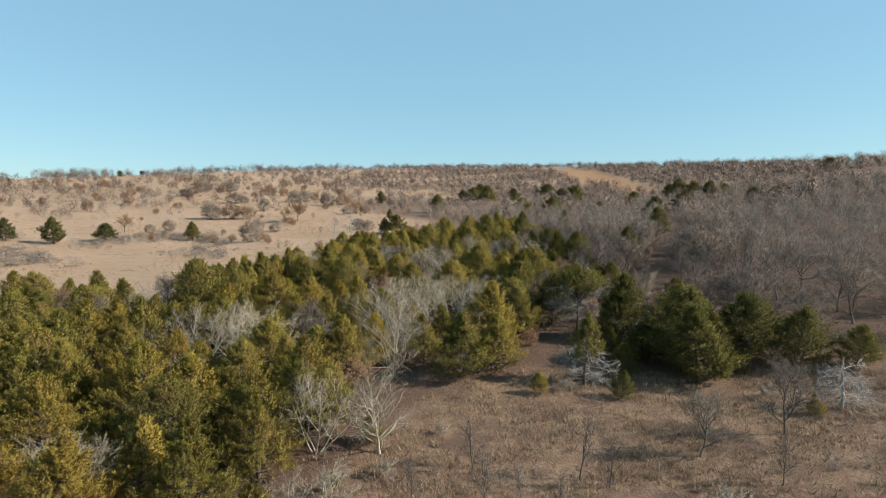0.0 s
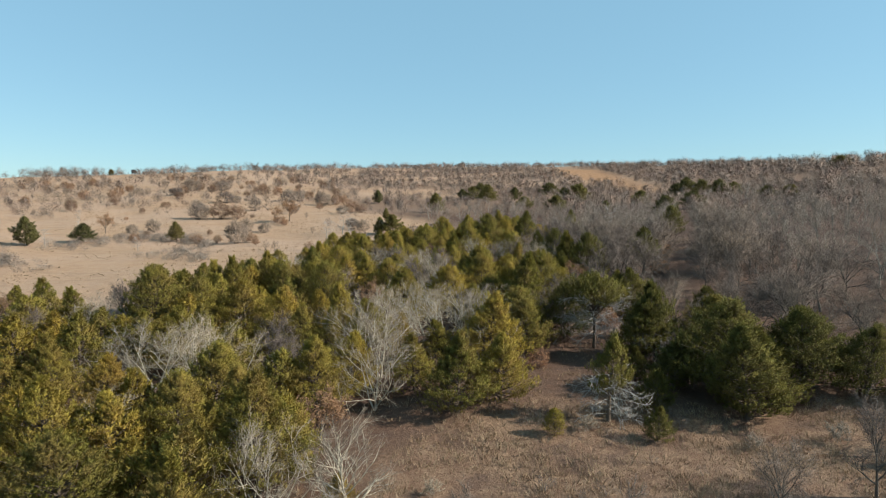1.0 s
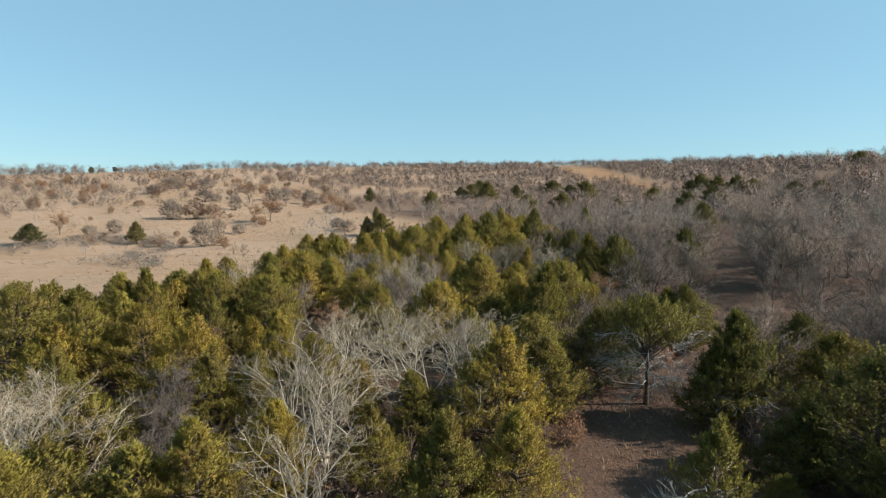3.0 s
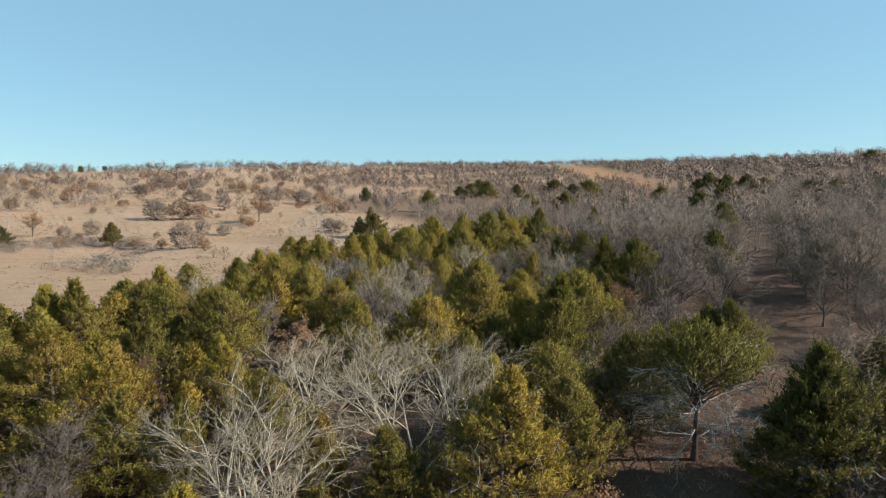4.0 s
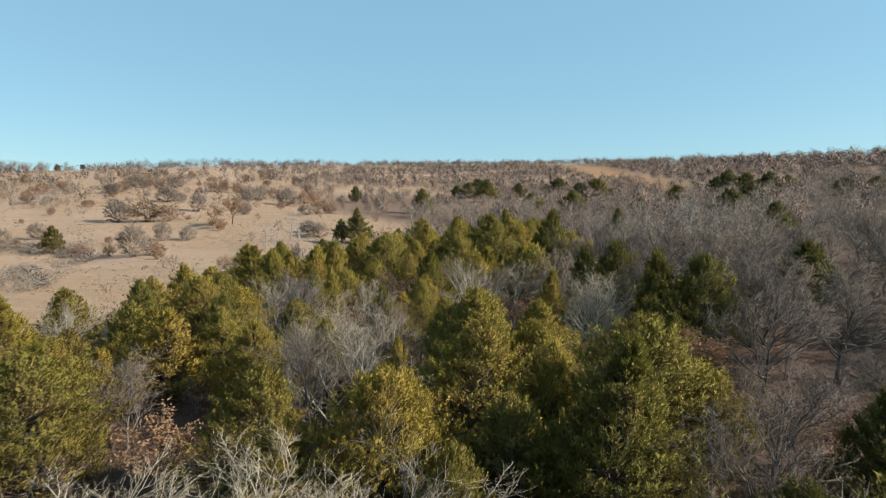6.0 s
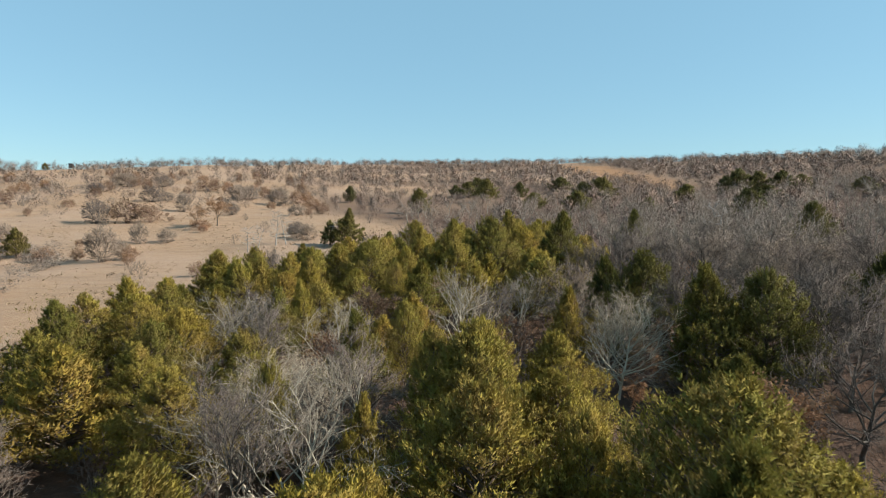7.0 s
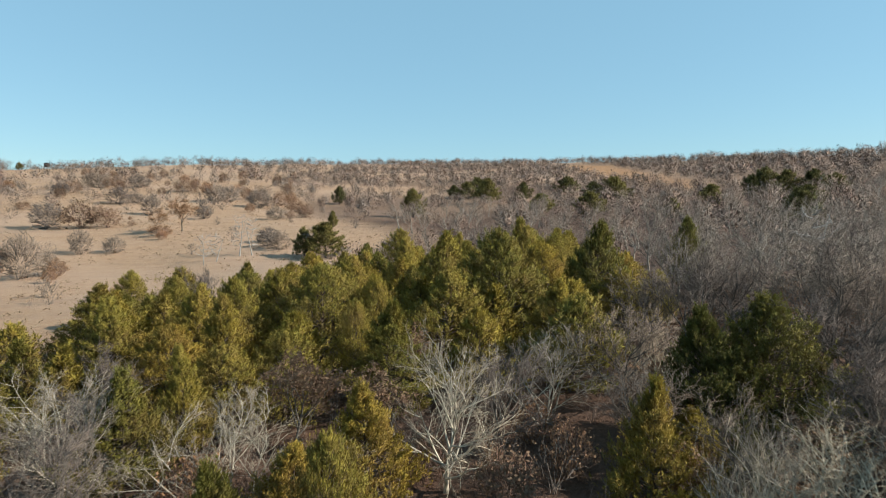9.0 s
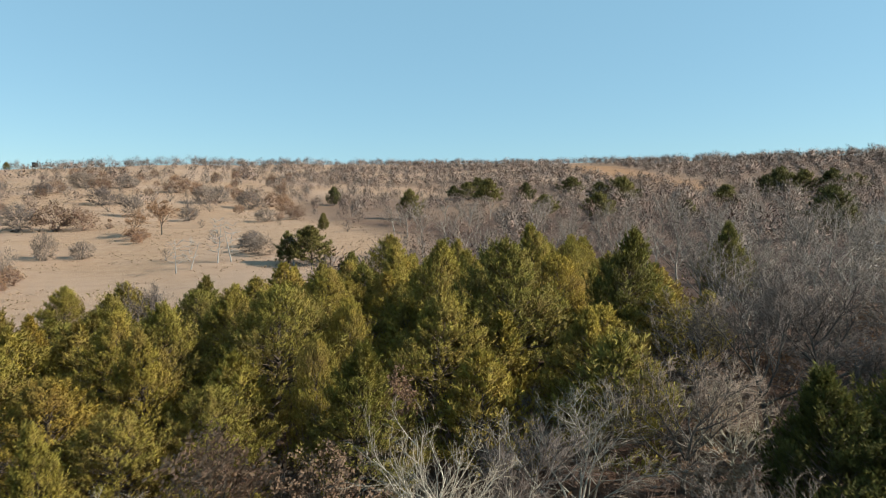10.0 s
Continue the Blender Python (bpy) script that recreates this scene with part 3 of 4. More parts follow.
def twiggy(name, seed, stems, shoots, twigs, spread, r, leaf=None, twig_m=None, thing="bare_bush"):
    """A bush one metre high: thin stems, and shoots with twigs that fill a rounded dome; leaf: (per twig, size)."""
    rng = random.Random(seed)
    w, ends = Wood(), []
    lobes = [(rng.uniform(0, 6.28), rng.uniform(-0.25, 0.3)) for _ in range(4)]
    for i in range(stems):
        a = i * 2.4
        q = Vector((math.cos(a) * spread * rng.uniform(0.1, 0.7), math.sin(a) * spread * rng.uniform(0.1, 0.7), rng.uniform(0.35, 0.8)))
        w.spike(Vector((rng.gauss(0, 0.04), rng.gauss(0, 0.04), -0.03)), q, r * 1.5)
    for i in range(shoots):
        d = Vector((rng.gauss(0, 1), rng.gauss(0, 1), rng.gauss(0.25, 0.9))).normalized()
        a = math.atan2(d.y, d.x)
        lump = 1 + sum(k * math.exp(-(((a - b + math.pi) % 6.283 - math.pi) / 0.6) ** 2) for b, k in lobes)
        q = Vector((d.x * spread, d.y * spread, d.z * 0.52)) * lump * rng.uniform(0.72, 1.0) + Vector((0, 0, 0.47))
        q.z = max(q.z, 0.03)
        s = q * rng.uniform(0.45, 0.8) + Vector((rng.gauss(0, 0.09) * spread, rng.gauss(0, 0.09) * spread, 0.05))
        w.spike(s, q, r * 1.1)
        ends.append(q)
        for _ in range(twigs):
            f = s.lerp(q, rng.uniform(0.3, 0.95))
            g = f + aside(rng, (q - s).normalized(), rng.uniform(0.4, 1.1)) * rng.uniform(0.09, 0.18)
            w.spike(f, g, r)
            ends.append(g)
    ps = [("crown", w.mesh("crown", twig_m or TWIG))]
    if leaf:
        v, f = leaves_at(rng, [3.0 * e for e in ends], leaf[0], leaf[1] * 3.0, 0.95)
        ps.append(("dry_foliage", mesh_of("dry_foliage", [tuple(p / 3.0) for p in v], f, OAK_LEAF)))
    kind(name, *ps, thing=thing, category="bush", h=1.0)


for n in range(3):
    twiggy("brush%d" % n, 7 + n, 8, 32, 2, (0.6, 0.8, 0.5)[n], 0.0085)
    twiggy("thick%d" % n, 17 + n, 6, 44, 2, (0.55, 0.7, 0.45)[n], 0.012)
    twiggy("dome%d" % n, 27 + n, 9, 230, 3, (0.55, 0.65, 0.48)[n], 0.0085)
    tuft_shape("tuft%d" % n, 1 + n, 380, (0.62, 0.52, 0.75)[n], 0.0085, 0.13, SHRUB)
    tuft_shape("fartuft%d" % n, 8 + n, 110, (0.62, 0.52, 0.75)[n], 0.017, 0.2, SHRUB)
    tuft_shape("haze%d" % n, 14 + n, 260, (0.9, 0.75, 1.1)[n], 0.007, 0.22, BRUSH)
for n in range(2):
    twiggy("reddome%d" % n, 37 + n, 8, 130, 2, (0.55, 0.62)[n], 0.0085, (2, 0.042), TWIG_RED, "brown_leaved_bush")
    tuft_shape("grass%d" % n, 4 + n, 8, 0.9 + 0.3 * n, 0.06, 0.7, SHRUB)


def add_snag(name, seed, h, n, reach):
    rng = random.Random(seed)
    w = Wood()
    tp = sway(rng, Vector((0, 0, -0.2)), Vector((rng.gauss(0, 0.12), rng.gauss(0, 0.1), 1)), h, 7, 0.06, 0.0)
    w.tube(tp, [0.115 * (1.2 if k == 0 else 1 - 0.85 * k / 7) for k in range(8)], 6)
    ps = [("trunk", w.mesh("trunk", SILVER))]
    ps += [("limb", x.mesh("limb", SILVER)) for x in dead_limbs(seed, h, 0.22, 0.97, reach, n, 0.10, 6, 0.055)]
    kind(name, *ps, thing="dead_tree", category="dead tree", h=h)


add_snag("snag0", 5, 5.5, 13, 1.7)
add_snag("snag1", 6, 6.5, 16, 1.5)
w = Wood()
w.tube([Vector((0, 0, -0.2)), Vector((0.06, 0.02, 1.2)), Vector((0.02, 0.1, 2.4)), Vector((0.1, 0.12, 3.5))], [0.13, 0.10, 0.06, 0.015], 6)
kind("deadcedar", ("trunk", w.mesh("trunk", SILVER)), *[("limb", k.mesh("limb", SILVER)) for k in dead_limbs(3, 3.4, 0.12, 0.93, 2.5, 26, -0.16, 8)], thing="dead_cedar", category="dead tree", h=3.5)

# ---- the thicket: cedars and bare trees, place and height of the top ----
pick = random.Random(5)


def stand(kinds, rows, label, group, wide=1.0):
    """Trees at (x, y, height of the top above the datum)."""
    for x, y, top in rows:
        plant(pick.choice(kinds), x, y, top - float(land(x, y)), label, wide=wide * pick.uniform(0.92, 1.1), group=group)


GREEN = ["cedar0", "cedar1", "cedar2", "cedar3", "cedar4"]
MID = ["midcedar0", "midcedar1", "midcedar2", "midcedar3"]
DARK = ["dark0", "dark1", "dark2"]
FAR = ["farcedar0", "farcedar1", "farcedar2"]
stand(GREEN, [(-17.7, 33.8, 6.4), (-14.2, 29.6, 5.6), (-13.2, 37.2, 5.9), (-8.2, 34.6, 6.5), (-24.5, 37.2, 5.9), (-11.0, 24.0, 5.4), (-15.5, 22.5, 5.2),
              (-7.6, 44.6, 6.1), (-12.9, 41.5, 6.6), (-18.1, 52.8, 6.6), (1.3, 44.4, 6.3), (4.3, 46.0, 6.0), (-21.0, 30.0, 5.6), (-19.5, 42.0, 5.4),
              (-9.2, 28.6, 5.2), (-20.5, 25.0, 5.3), (-24.5, 45.0, 6.0), (-10.2, 38.8, 5.8)],
      "yellow-green cedar with a broad feathery crown in the thicket", "cedars of the thicket", 1.15)
stand(GREEN, [(-25.3, 60.6, 9.0), (-23.4, 68.7, 8.7), (-20.7, 68.4, 9.1), (-20.3, 78.6, 8.9), (-23.4, 76.8, 7.8), (-11.4, 66.8, 8.7), (-14.6, 64.5, 8.2),
              (-16.8, 71.5, 8.4), (-13.5, 57.5, 7.4), (-17.0, 59.5, 7.7), (-21.0, 60.0, 7.8), (7.0, 58.4, 7.3), (4.0, 52.8, 7.6),
              (-8.6, 59.5, 7.4)],
      "olive cedar with bronzed tips in the dense thicket", "cedars of the thicket", 1.2)
stand(GREEN, [(8.2, 64.3, 9.8), (4.4, 69.6, 9.3), (10.3, 68.2, 9.8), (4.8, 73.6, 10.0), (-8.7, 78.2, 8.4), (-12.9, 79.6, 8.0), (-16.5, 85.6, 9.0),
              (2.0, 97.0, 10.0), (-6.6, 89.6, 9.0), (-12.2, 99.0, 10.0), (-9.0, 101.8, 10.2), (-4.8, 94.8, 8.6), (1.0, 66.0, 8.4),
              (-6.0, 74.5, 8.4), (-10.5, 86.0, 8.4), (-14.0, 92.0, 8.8), (-5.2, 80.4, 8.4)],
      "sunlit olive-green cedar among bare trees in the thicket", "cedars of the thicket", 1.15)
stand(GREEN, [(-20.0, 116.2, 9.5), (-17.0, 108.5, 8.9), (-14.4, 112.0, 9.6), (-8.7, 110.4, 10.1), (-5.6, 106.2, 10.7), (-2.4, 103.4, 11.2), (1.0, 122.0, 11.8), (0.5, 131.0, 12.3),
            (7.1, 119.8, 11.6), (14.0, 119.2, 12.3), (15.8, 125.0, 12.5), (13.8, 134.0, 12.4), (4.6, 111.0, 12.8), (8.3, 106.5, 13.2), (11.5, 111.5, 12.0),
            (-11.5, 118.0, 9.9), (-3.0, 115.5, 10.8), (6.0, 128.0, 12.0), (10.5, 101.0, 10.6), (4.5, 103.0, 11.0)],
      "olive cedar where the thicket narrows to a point", "cedars of the thicket", 1.1)
stand(["highcedar"], [(17.2, 53.6, 8.4), (26.6, 84.0, 11.6)], "dark cedar with a bare lower trunk and dead limbs", "dark cedars by the clearing")
stand(DARK, [(19.3, 47.6, 8.0), (19.4, 43.6, 7.0), (26.8, 49.6, 7.0), (24.6, 46.6, 7.4), (27.8, 45.4, 6.6), (21.6, 45.4, 6.2), (16.6, 48.4, 5.4), (24.2, 60.0, 7.0), (31.5, 44.0, 5.4), (15.9, 54.2, 7.0), (11.2, 59.4, 7.4), (22.0, 53.0, 7.4)],
      "dark green cedar with a dense crown beside the clearing", "dark cedars by the clearing", 1.2)
stand(DARK, [(24.5, 118.0, 13.7), (42.0, 115.4, 14.5), (16.6, 81.5, 11.2), (18.9, 81.7, 11.0), (14.5, 91.0, 10.8), (16.7, 91.3, 11.2)],
      "dark green cedar at the edge of the oak wood", "cedars of the oak wood")
def apart(kinds, rows, label, group):
    for x, y, h, w in rows:
        kn = pick.choice(kinds)
        wide0 = max(max(abs(v.co.x), abs(v.co.y)) for v in KINDS[kn][0][-1][1].vertices[:]) * 2 / KINDS[kn][3]
        plant(kn, x, y, h, label, wide=min(2.0, max(0.6, w / wide0 * 1.3)), group=group)


apart(GREEN, [(3.9, 57.8, 5, 0.68), (-2.5, 53.4, 4.2, 0.71), (-11.0, 54.1, 4.8, 0.87), (-8.8, 54.0, 4.6, 0.6), (-19.0, 73.0, 5.2, 1.15), (-13.6, 71.0, 5, 1.15), (-9.9, 81.5, 5, 0.94), (1.7, 68.2, 5, 0.69), (3.3, 63.3, 4.6, 0.66), (7.4, 70.3, 5.2, 0.68), (12.6, 67.4, 4.8, 0.91), (5.1, 79.2, 5.2, 0.87), (4.8, 77.1, 4.8, 1.02), (-2.7, 75.6, 4.6, 0.61), (0.9, 73.1, 4.4, 0.51), (3.3, 79.7, 4.6, 0.72), (10.6, 87.0, 4.8, 0.67), (-0.3, 82.1, 4.8, 0.7), (1.7, 83.3, 5, 0.41), (-13.9, 88.1, 5.2, 1.15), (12.7, 88.9, 3.0, 0.82), (-15.3, 103.7, 5.4, 1.15), (-7.2, 103.6, 5.8, 0.88), (10.9, 116.2, 7.4, 0.76), (-5.5, 92.4, 4.8, 0.56), (0.7, 104.1, 5.8, 0.58), (-6.7, 100.1, 5.4, 0.68), (0.1, 99.5, 5.2, 0.46)],
      "full rounded olive-green cedar in the thicket", "cedars of the thicket")
apart(DARK, [(16.7, 65.3, 4.8, 0.91), (19.0, 65.1, 5, 0.8), (14.9, 75.5, 4.6, 1.15), (14.2, 87.9, 2.6, 1.15), (13.5, 107.0, 7.6, 0.89)],
      "full shade-darkened olive cedar at the edge of the oak wood", "cedars of the oak wood")
plant("umbrella", 13.2, 57.0, 9.0 - float(land(13.2, 57)), "flat-topped cedar over bleached dead lower limbs", turn=0.4)
plant("halfdead", 10.6, 43.4, 5.8, "half-dead cedar with silver bare limbs below", turn=1.0)
plant("dark0", 12.6, 40.6, 2.1, "small young cedar at the edge of the clearing")
plant("cedar2", 6.9, 41.2, 1.7, "low spreading cedar bush in dry grass")
plant("cedar4", -4.3, 33.6, 1.9, "small round cedar beside a bare tree")
plant("dark1", 13.8, 44.6, 3.0, "young cedar in the shade of tall ones")
plant("dark2", 14.4, 50.0, 2.6, "young cedar in the shade of tall ones")
plant("cedar1", 24.0, 37.0, 1.6, "low cedar sapling in dry grass")

RED = ["reddome0", "reddome1"]
# bare trees of the thicket and of the clearing
stand(["pale1", "pale2"], [(-3.8, 45.0, 5.9), (-5.9, 52.4, 7.5), (1.0, 55.0, 7.9), (-1.2, 72.6, 9.2), (-4.0, 50.6, 7.0), (8.8, 95.0, 9.4), (3.6, 57.0, 7.4), (-5.4, 24.0, 3.2), (-14.6, 47.0, 6.5), (-17.2, 48.4, 6.6), (-19.6, 48.0, 6.4), (-1.4, 61.4, 7.7), (2.2, 62.0, 7.5), (-4.4, 60.6, 7.3), (-2.4, 88.2, 8.6), (-9.6, 91.0, 8.6), (-5.0, 79.6, 7.8), (-3.0, 79.0, 7.4), (-1.0, 78.6, 7.7)],
      "pale grey leafless tree with many stems among cedars", "bare trees of the thicket", 1.3)
stand(["oak0", "oak1", "oak2", "oak3"], [(-2.8, 72.2, 9.4), (-10.2, 71.0, 7.9), (-5.8, 85.2, 9.3), (8.8, 59.4, 6.6), (11.0, 90.0, 9.5), (16.1, 102.0, 11.3), (0.0, 76.2, 9.4), (11.6, 63.0, 8.0), (-12.0, 52.2, 6.4), (14.0, 66.0, 8.8), (13.2, 86.0, 9.4), (6.2, 92.5, 9.2), (-9.5, 94.0, 8.8), (12.5, 96.0, 10.4)],
      "grey-brown leafless oak rising among cedars", "bare trees of the thicket", 1.1)
stand(["pale0"], [(-3.6, 32.4, 5.6), (4.5, 89.7, 10.7), (12.2, 82.8, 10.5), (-7.1, 88.9, 9.2), (14.1, 95.8, 9.4), (-3.0, 75.4, 9.2), (-4.2, 74.1, 7.6), (11.9, 84.1, 9.6)], "tall pale leafless tree rising from brown litter", "bare trees of the thicket", 1.0)
stand(["leafy0", "leafy1"], [(-7.0, 66.9, 7.0), (-1.4, 92.3, 8.9), (-6.5, 40.5, 4.2), (12.4, 92.5, 8.2), (1.8, 93.5, 8.0), (14.8, 74.0, 8.0), (-12.8, 60.8, 6.4)],
      "small oak holding dry red-brown leaves among cedars", "brown-leaved oaks of the thicket", 1.15)
for x, y, h in [(6.5, 88.5, 2.4), (9.0, 90.5, 2.2), (11.6, 87.6, 2.6), (13.4, 89.6, 2.2), (8.0, 93.4, 2.0), (14.6, 86.4, 2.4), (3.8, 90.6, 1.8), (-3.4, 88.2, 2.6), (15.8, 62.0, 2.2), (17.0, 68.0, 2.4), (5.2, 62.0, 2.2), (12.6, 72.2, 2.4), (1.2, 47.8, 1.8), (7.8, 52.4, 1.8)]:
    plant(pick.choice(RED), x, y, h, "low bush holding dry red-brown leaves under trees", wide=0.9, group="brown bushes under the trees")
for x, y, h in [(7.1, 29.6, 4.0), (8.4, 28.8, 3.2), (14.2, 31.6, 4.6), (20.4, 34.2, 5.6), (2.0, 26.5, 3.4), (3.6, 25.6, 3.0), (5.2, 26.0, 2.6), (-1.5, 27.0, 3.0), (1.6, 31.0, 3.4), (16.8, 28.2, 3.0)]:
    plant("sapling" if h < 4.3 else "oak2", x, y, h, "thin leafless sapling standing in dry grass" if h < 4.3 else "leafless young oak standing in dry grass", group="saplings of the clearing")
for x, y, h in [(11.5, 24.0, 1.9), (12.8, 25.2, 1.7), (-3.0, 29.5, 1.3), (-5.2, 27.5, 1.5), (9.0, 41.8, 1.1), (22.5, 40.0, 1.3), (28.0, 41.5, 1.4), (0.0, 35.0, 0.9), (17.5, 39.5, 1.0), (-2.2, 23.5, 1.6)]:
    plant("lowbrush", x, y, h, "low grey leafless brush in dry grass", wide=1.3, group="brush of the clearing")


plant("deadcedar", 26.2, 37.8, 3.5, "bleached dead cedar with drooping bare limbs", turn=0.3)


# ---- scattered cover ----
def scatter(seed, n, region, box, gap):
    """Up to n places in the region, gap metres from one another and from what stands."""
    rng = random.Random(seed)
    out, cells = [], {}
    for x, y, *_ in TAKEN:
        cells.setdefault((int(x // gap), int(y // gap)), []).append((x, y))
    for _ in range(n * 14):
        if len(out) >= n:
            break
        x, y = rng.uniform(box[0], box[2]), rng.uniform(box[1], box[3])
        cx, cy = int(x // gap), int(y // gap)
        if any((x - a) ** 2 + (y - b) ** 2 < gap * gap for i in (-1, 0, 1) for j in (-1, 0, 1) for a, b in cells.get((cx + i, cy + j), ())):
            continue
        if not region(x, y):
            continue
        cells.setdefault((cx, cy), []).append((x, y))
        out.append((x, y))
    return out


OPEN = [(-17.0, 45.6, 3.6), (-7.0, 64.0, 3.2), (-3.2, 40.5, 2.6), (0.5, 59.5, 3.2), (-3.0, 84.0, 3.4), (4.5, 84.5, 3.2), (9.0, 88.0, 3.6), (10.5, 75.0, 2.6), (-1.5, 80.0, 3.0), (-2.0, 91.0, 3.0), (4.5, 86.5, 2.6), (12.2, 79.8, 2.6), (-3.0, 76.5, 2.8), (-3.0, 72.9, 2.6), (-4.2, 72.1, 2.6), (11.9, 81.6, 2.6)]


def fill(x, y):
    return bool(inside(THICKET, x, y)) and x > -0.78 * y - 6 and all((x - a) ** 2 + (y - c) ** 2 > r * r for a, c, r in OPEN)


for x, y in scatter(1, 190, fill, (-62, 10, 20, 136), 2.4):
    k = pick.random()
    if k < 0.82:
        plant(pick.choice(GREEN if abs(x - 1) < 9 and 42 < y < 98 else MID), x, y, pick.uniform(3.6, 5.2), "olive-green cedar standing in a dense thicket", wide=1.2, group="cedars of the thicket")
    elif k < 0.94:
        plant(pick.choice(["pale1", "pale2", "oak0", "oak2"]), x, y, pick.uniform(4.2, 5.4), "grey leafless tree among green cedars", group="bare trees of the thicket")
    else:
        plant(pick.choice(["leafy0", "leafy1"]), x, y, pick.uniform(3.5, 4.6), "small oak holding dry red-brown leaves among cedars", group="brown-leaved oaks of the thicket")


def az(x, y):
    return math.degrees(math.atan2(x, y))


def lane(x, y):
    """An open strip that runs up through the wood."""
    return abs(x - (34.6 + 0.4 * (y - 92))) < 1.9 + 0.006 * y and 58 < y < 190


def right_wood(x, y):
    return x > 12 and y > 47 and (x > 17 or y > 80) and not lane(x, y) and not inside(THICKET, x, y) and az(x, y) < 47


near_wood = scatter(2, 110, right_wood, (12, 80, 46, 126), 2.9) + scatter(22, 150, right_wood, (10, 47, 80, 118), 3.5)
for x, y in near_wood:
    plant(("oak%d" if y < 104 and x < 44 else "wood%d") % pick.randrange(4), x, y, pick.uniform(4.2, 7.2), "grey leafless oak in open winter woodland", wide=1.15, group="oaks of the wood")
brush = scatter(12, 260, lambda x, y: (right_wood(x, y) or bool(inside(THICKET, x, y))), (-26, 44, 80, 130), 1.7)
for x, y in scatter(23, 46, lambda x, y: right_wood(x, y), (11, 80, 34, 122), 2.0):
    plant(pick.choice(["leafy0", "leafy1", *RED]), x, y, pick.uniform(1.4, 2.9), "low oak holding dry red-brown leaves under bare trees", wide=1.1, group="brown bushes under the trees")
brush += scatter(13, 260, lambda x, y: right_wood(x, y) or bool(inside(THICKET, x, y)), (-14, 46, 26, 104), 1.3)
mass("undergrowth", "low grey leafless brush under the trees", FAR_TWIG, [("brush%d" % pick.randrange(3), x, y, pick.uniform(0.9, 2.4), 0.9) for x, y in brush], "brush")

# ---- grassland: cedars, oaks, bushes and snags that stand apart (x, y, height, width to height) ----
GREY = ["dome0", "dome1", "dome2"]
apart(FAR, [(-88.8, 134.0, 6.6, 0.8), (-81.0, 141.0, 4.6, 1.1), (-62.0, 145.5, 5.0, 0.7), (-99, 133, 5.6, 0.8), (-12.0, 154.5, 5.4, 1.1), (-15.4, 155.5, 4.6, 0.7), (-17.0, 187.0, 3.6, 0.6), (-26.3, 251.0, 6.0, 0.8), (-1.9, 209.0, 7.2, 0.9)],
      "dark green cedar standing apart on dry grassland", "lone cedars")
apart(FAR, [(17.4, 274, 7.6, 1.12), (18.5, 244, 7.8, 1.00), (14.0, 268, 6.3, 1.12), (30.2, 253, 6.0, 0.94), (27.8, 209, 4.9, 1.50), (48.0, 272, 6.7, 1.50), (36.2, 194, 5.8, 1.25), (50.7, 229, 7.4, 1.38), (46.5, 233, 6.0, 1.12), (47.7, 180, 4.3, 0.88)],
      "dark green cedar among bare woods on the slope", "cedars of the slope")
apart(FAR, [(90, 226, 8.5, 1.12), (86, 225, 6.7, 1.00), (95, 224, 7.4, 1.00), (100, 220, 6.9, 1.12), (105, 220, 5.2, 1.50), (74, 181, 5.2, 1.50), (98, 186, 4.0, 1.50), (101, 179, 3.8, 1.50), (9.6, 275, 4.5, 1.25), (55.2, 153, 6.9, 1.00), (190, 290, 7.2, 1.38), (66, 205, 5.4, 1.25)],
      "dark green cedar in the wood on the far slope", "cedars of the slope")
apart(GREY, [(-73.7, 187.4, 6.2, 1.05), (-79.8, 225.7, 5.2, 1.3), (-77.1, 229.4, 3.4, 1.1), (-63.6, 209.6, 5.8, 0.75), (-98.0, 272.5, 5.0, 1.6), (-59.9, 240.1, 6.0, 1.1), (-57.4, 244.4, 5.6, 0.95), (-45.7, 234.3, 6.2, 1.05), (-24.7, 170.0, 2.8, 1.4), (-109.5, 266.9, 6.2, 1.5),
             (-105.6, 242.4, 4.0, 1.4), (-46.9, 142.0, 6.4, 0.8), (-45.7, 145.5, 3.2, 0.8), (-50.2, 159.5, 4.6, 0.7), (-49.7, 205.7, 3.6, 1.15), (-46.1, 161.3, 3.1, 1.0), (-77.2, 154.7, 3.2, 0.9), (-74.8, 160.8, 4.0, 0.9), (-20.5, 161.0, 3.4, 1.1), (-23.0, 164.0, 3.0, 1.2), (-33.0, 205.0, 3.6, 1.2)],
      "spreading grey leafless bush on dry grassland", "bushes of the grassland")
apart(RED, [(-67.4, 188.5, 6.4, 1.2), (-62.8, 189.5, 5.0, 1.1), (-46.4, 177.0, 2.4, 1.7), (-41.5, 240.5, 4.8, 1.2), (-77.6, 262.0, 4.0, 2.0), (-104.6, 246.9, 4.4, 1.3), (-43.5, 144.0, 2.6, 1.0), (-41.2, 138.5, 1.9, 1.0), (-95.0, 211.3, 2.3, 1.4), (-56.4, 143.3, 2.8, 1.2), (-58.8, 191.0, 1.5, 1.1), (-28.0, 212.0, 3.8, 1.2), (-33.0, 224.0, 4.2, 1.3)],
      "rounded bush with dry red-brown leaves on grassland", "brown bushes of the grassland")
apart(["leafy0", "leafy1"], [(-45.5, 184.0, 6.8, 0.9), (-84.0, 155.0, 5.6, 0.7), (-48.9, 181.0, 5.4, 0.75)], "small oak with dry red-brown leaves on grassland", "brown-leaved oaks of the grassland")
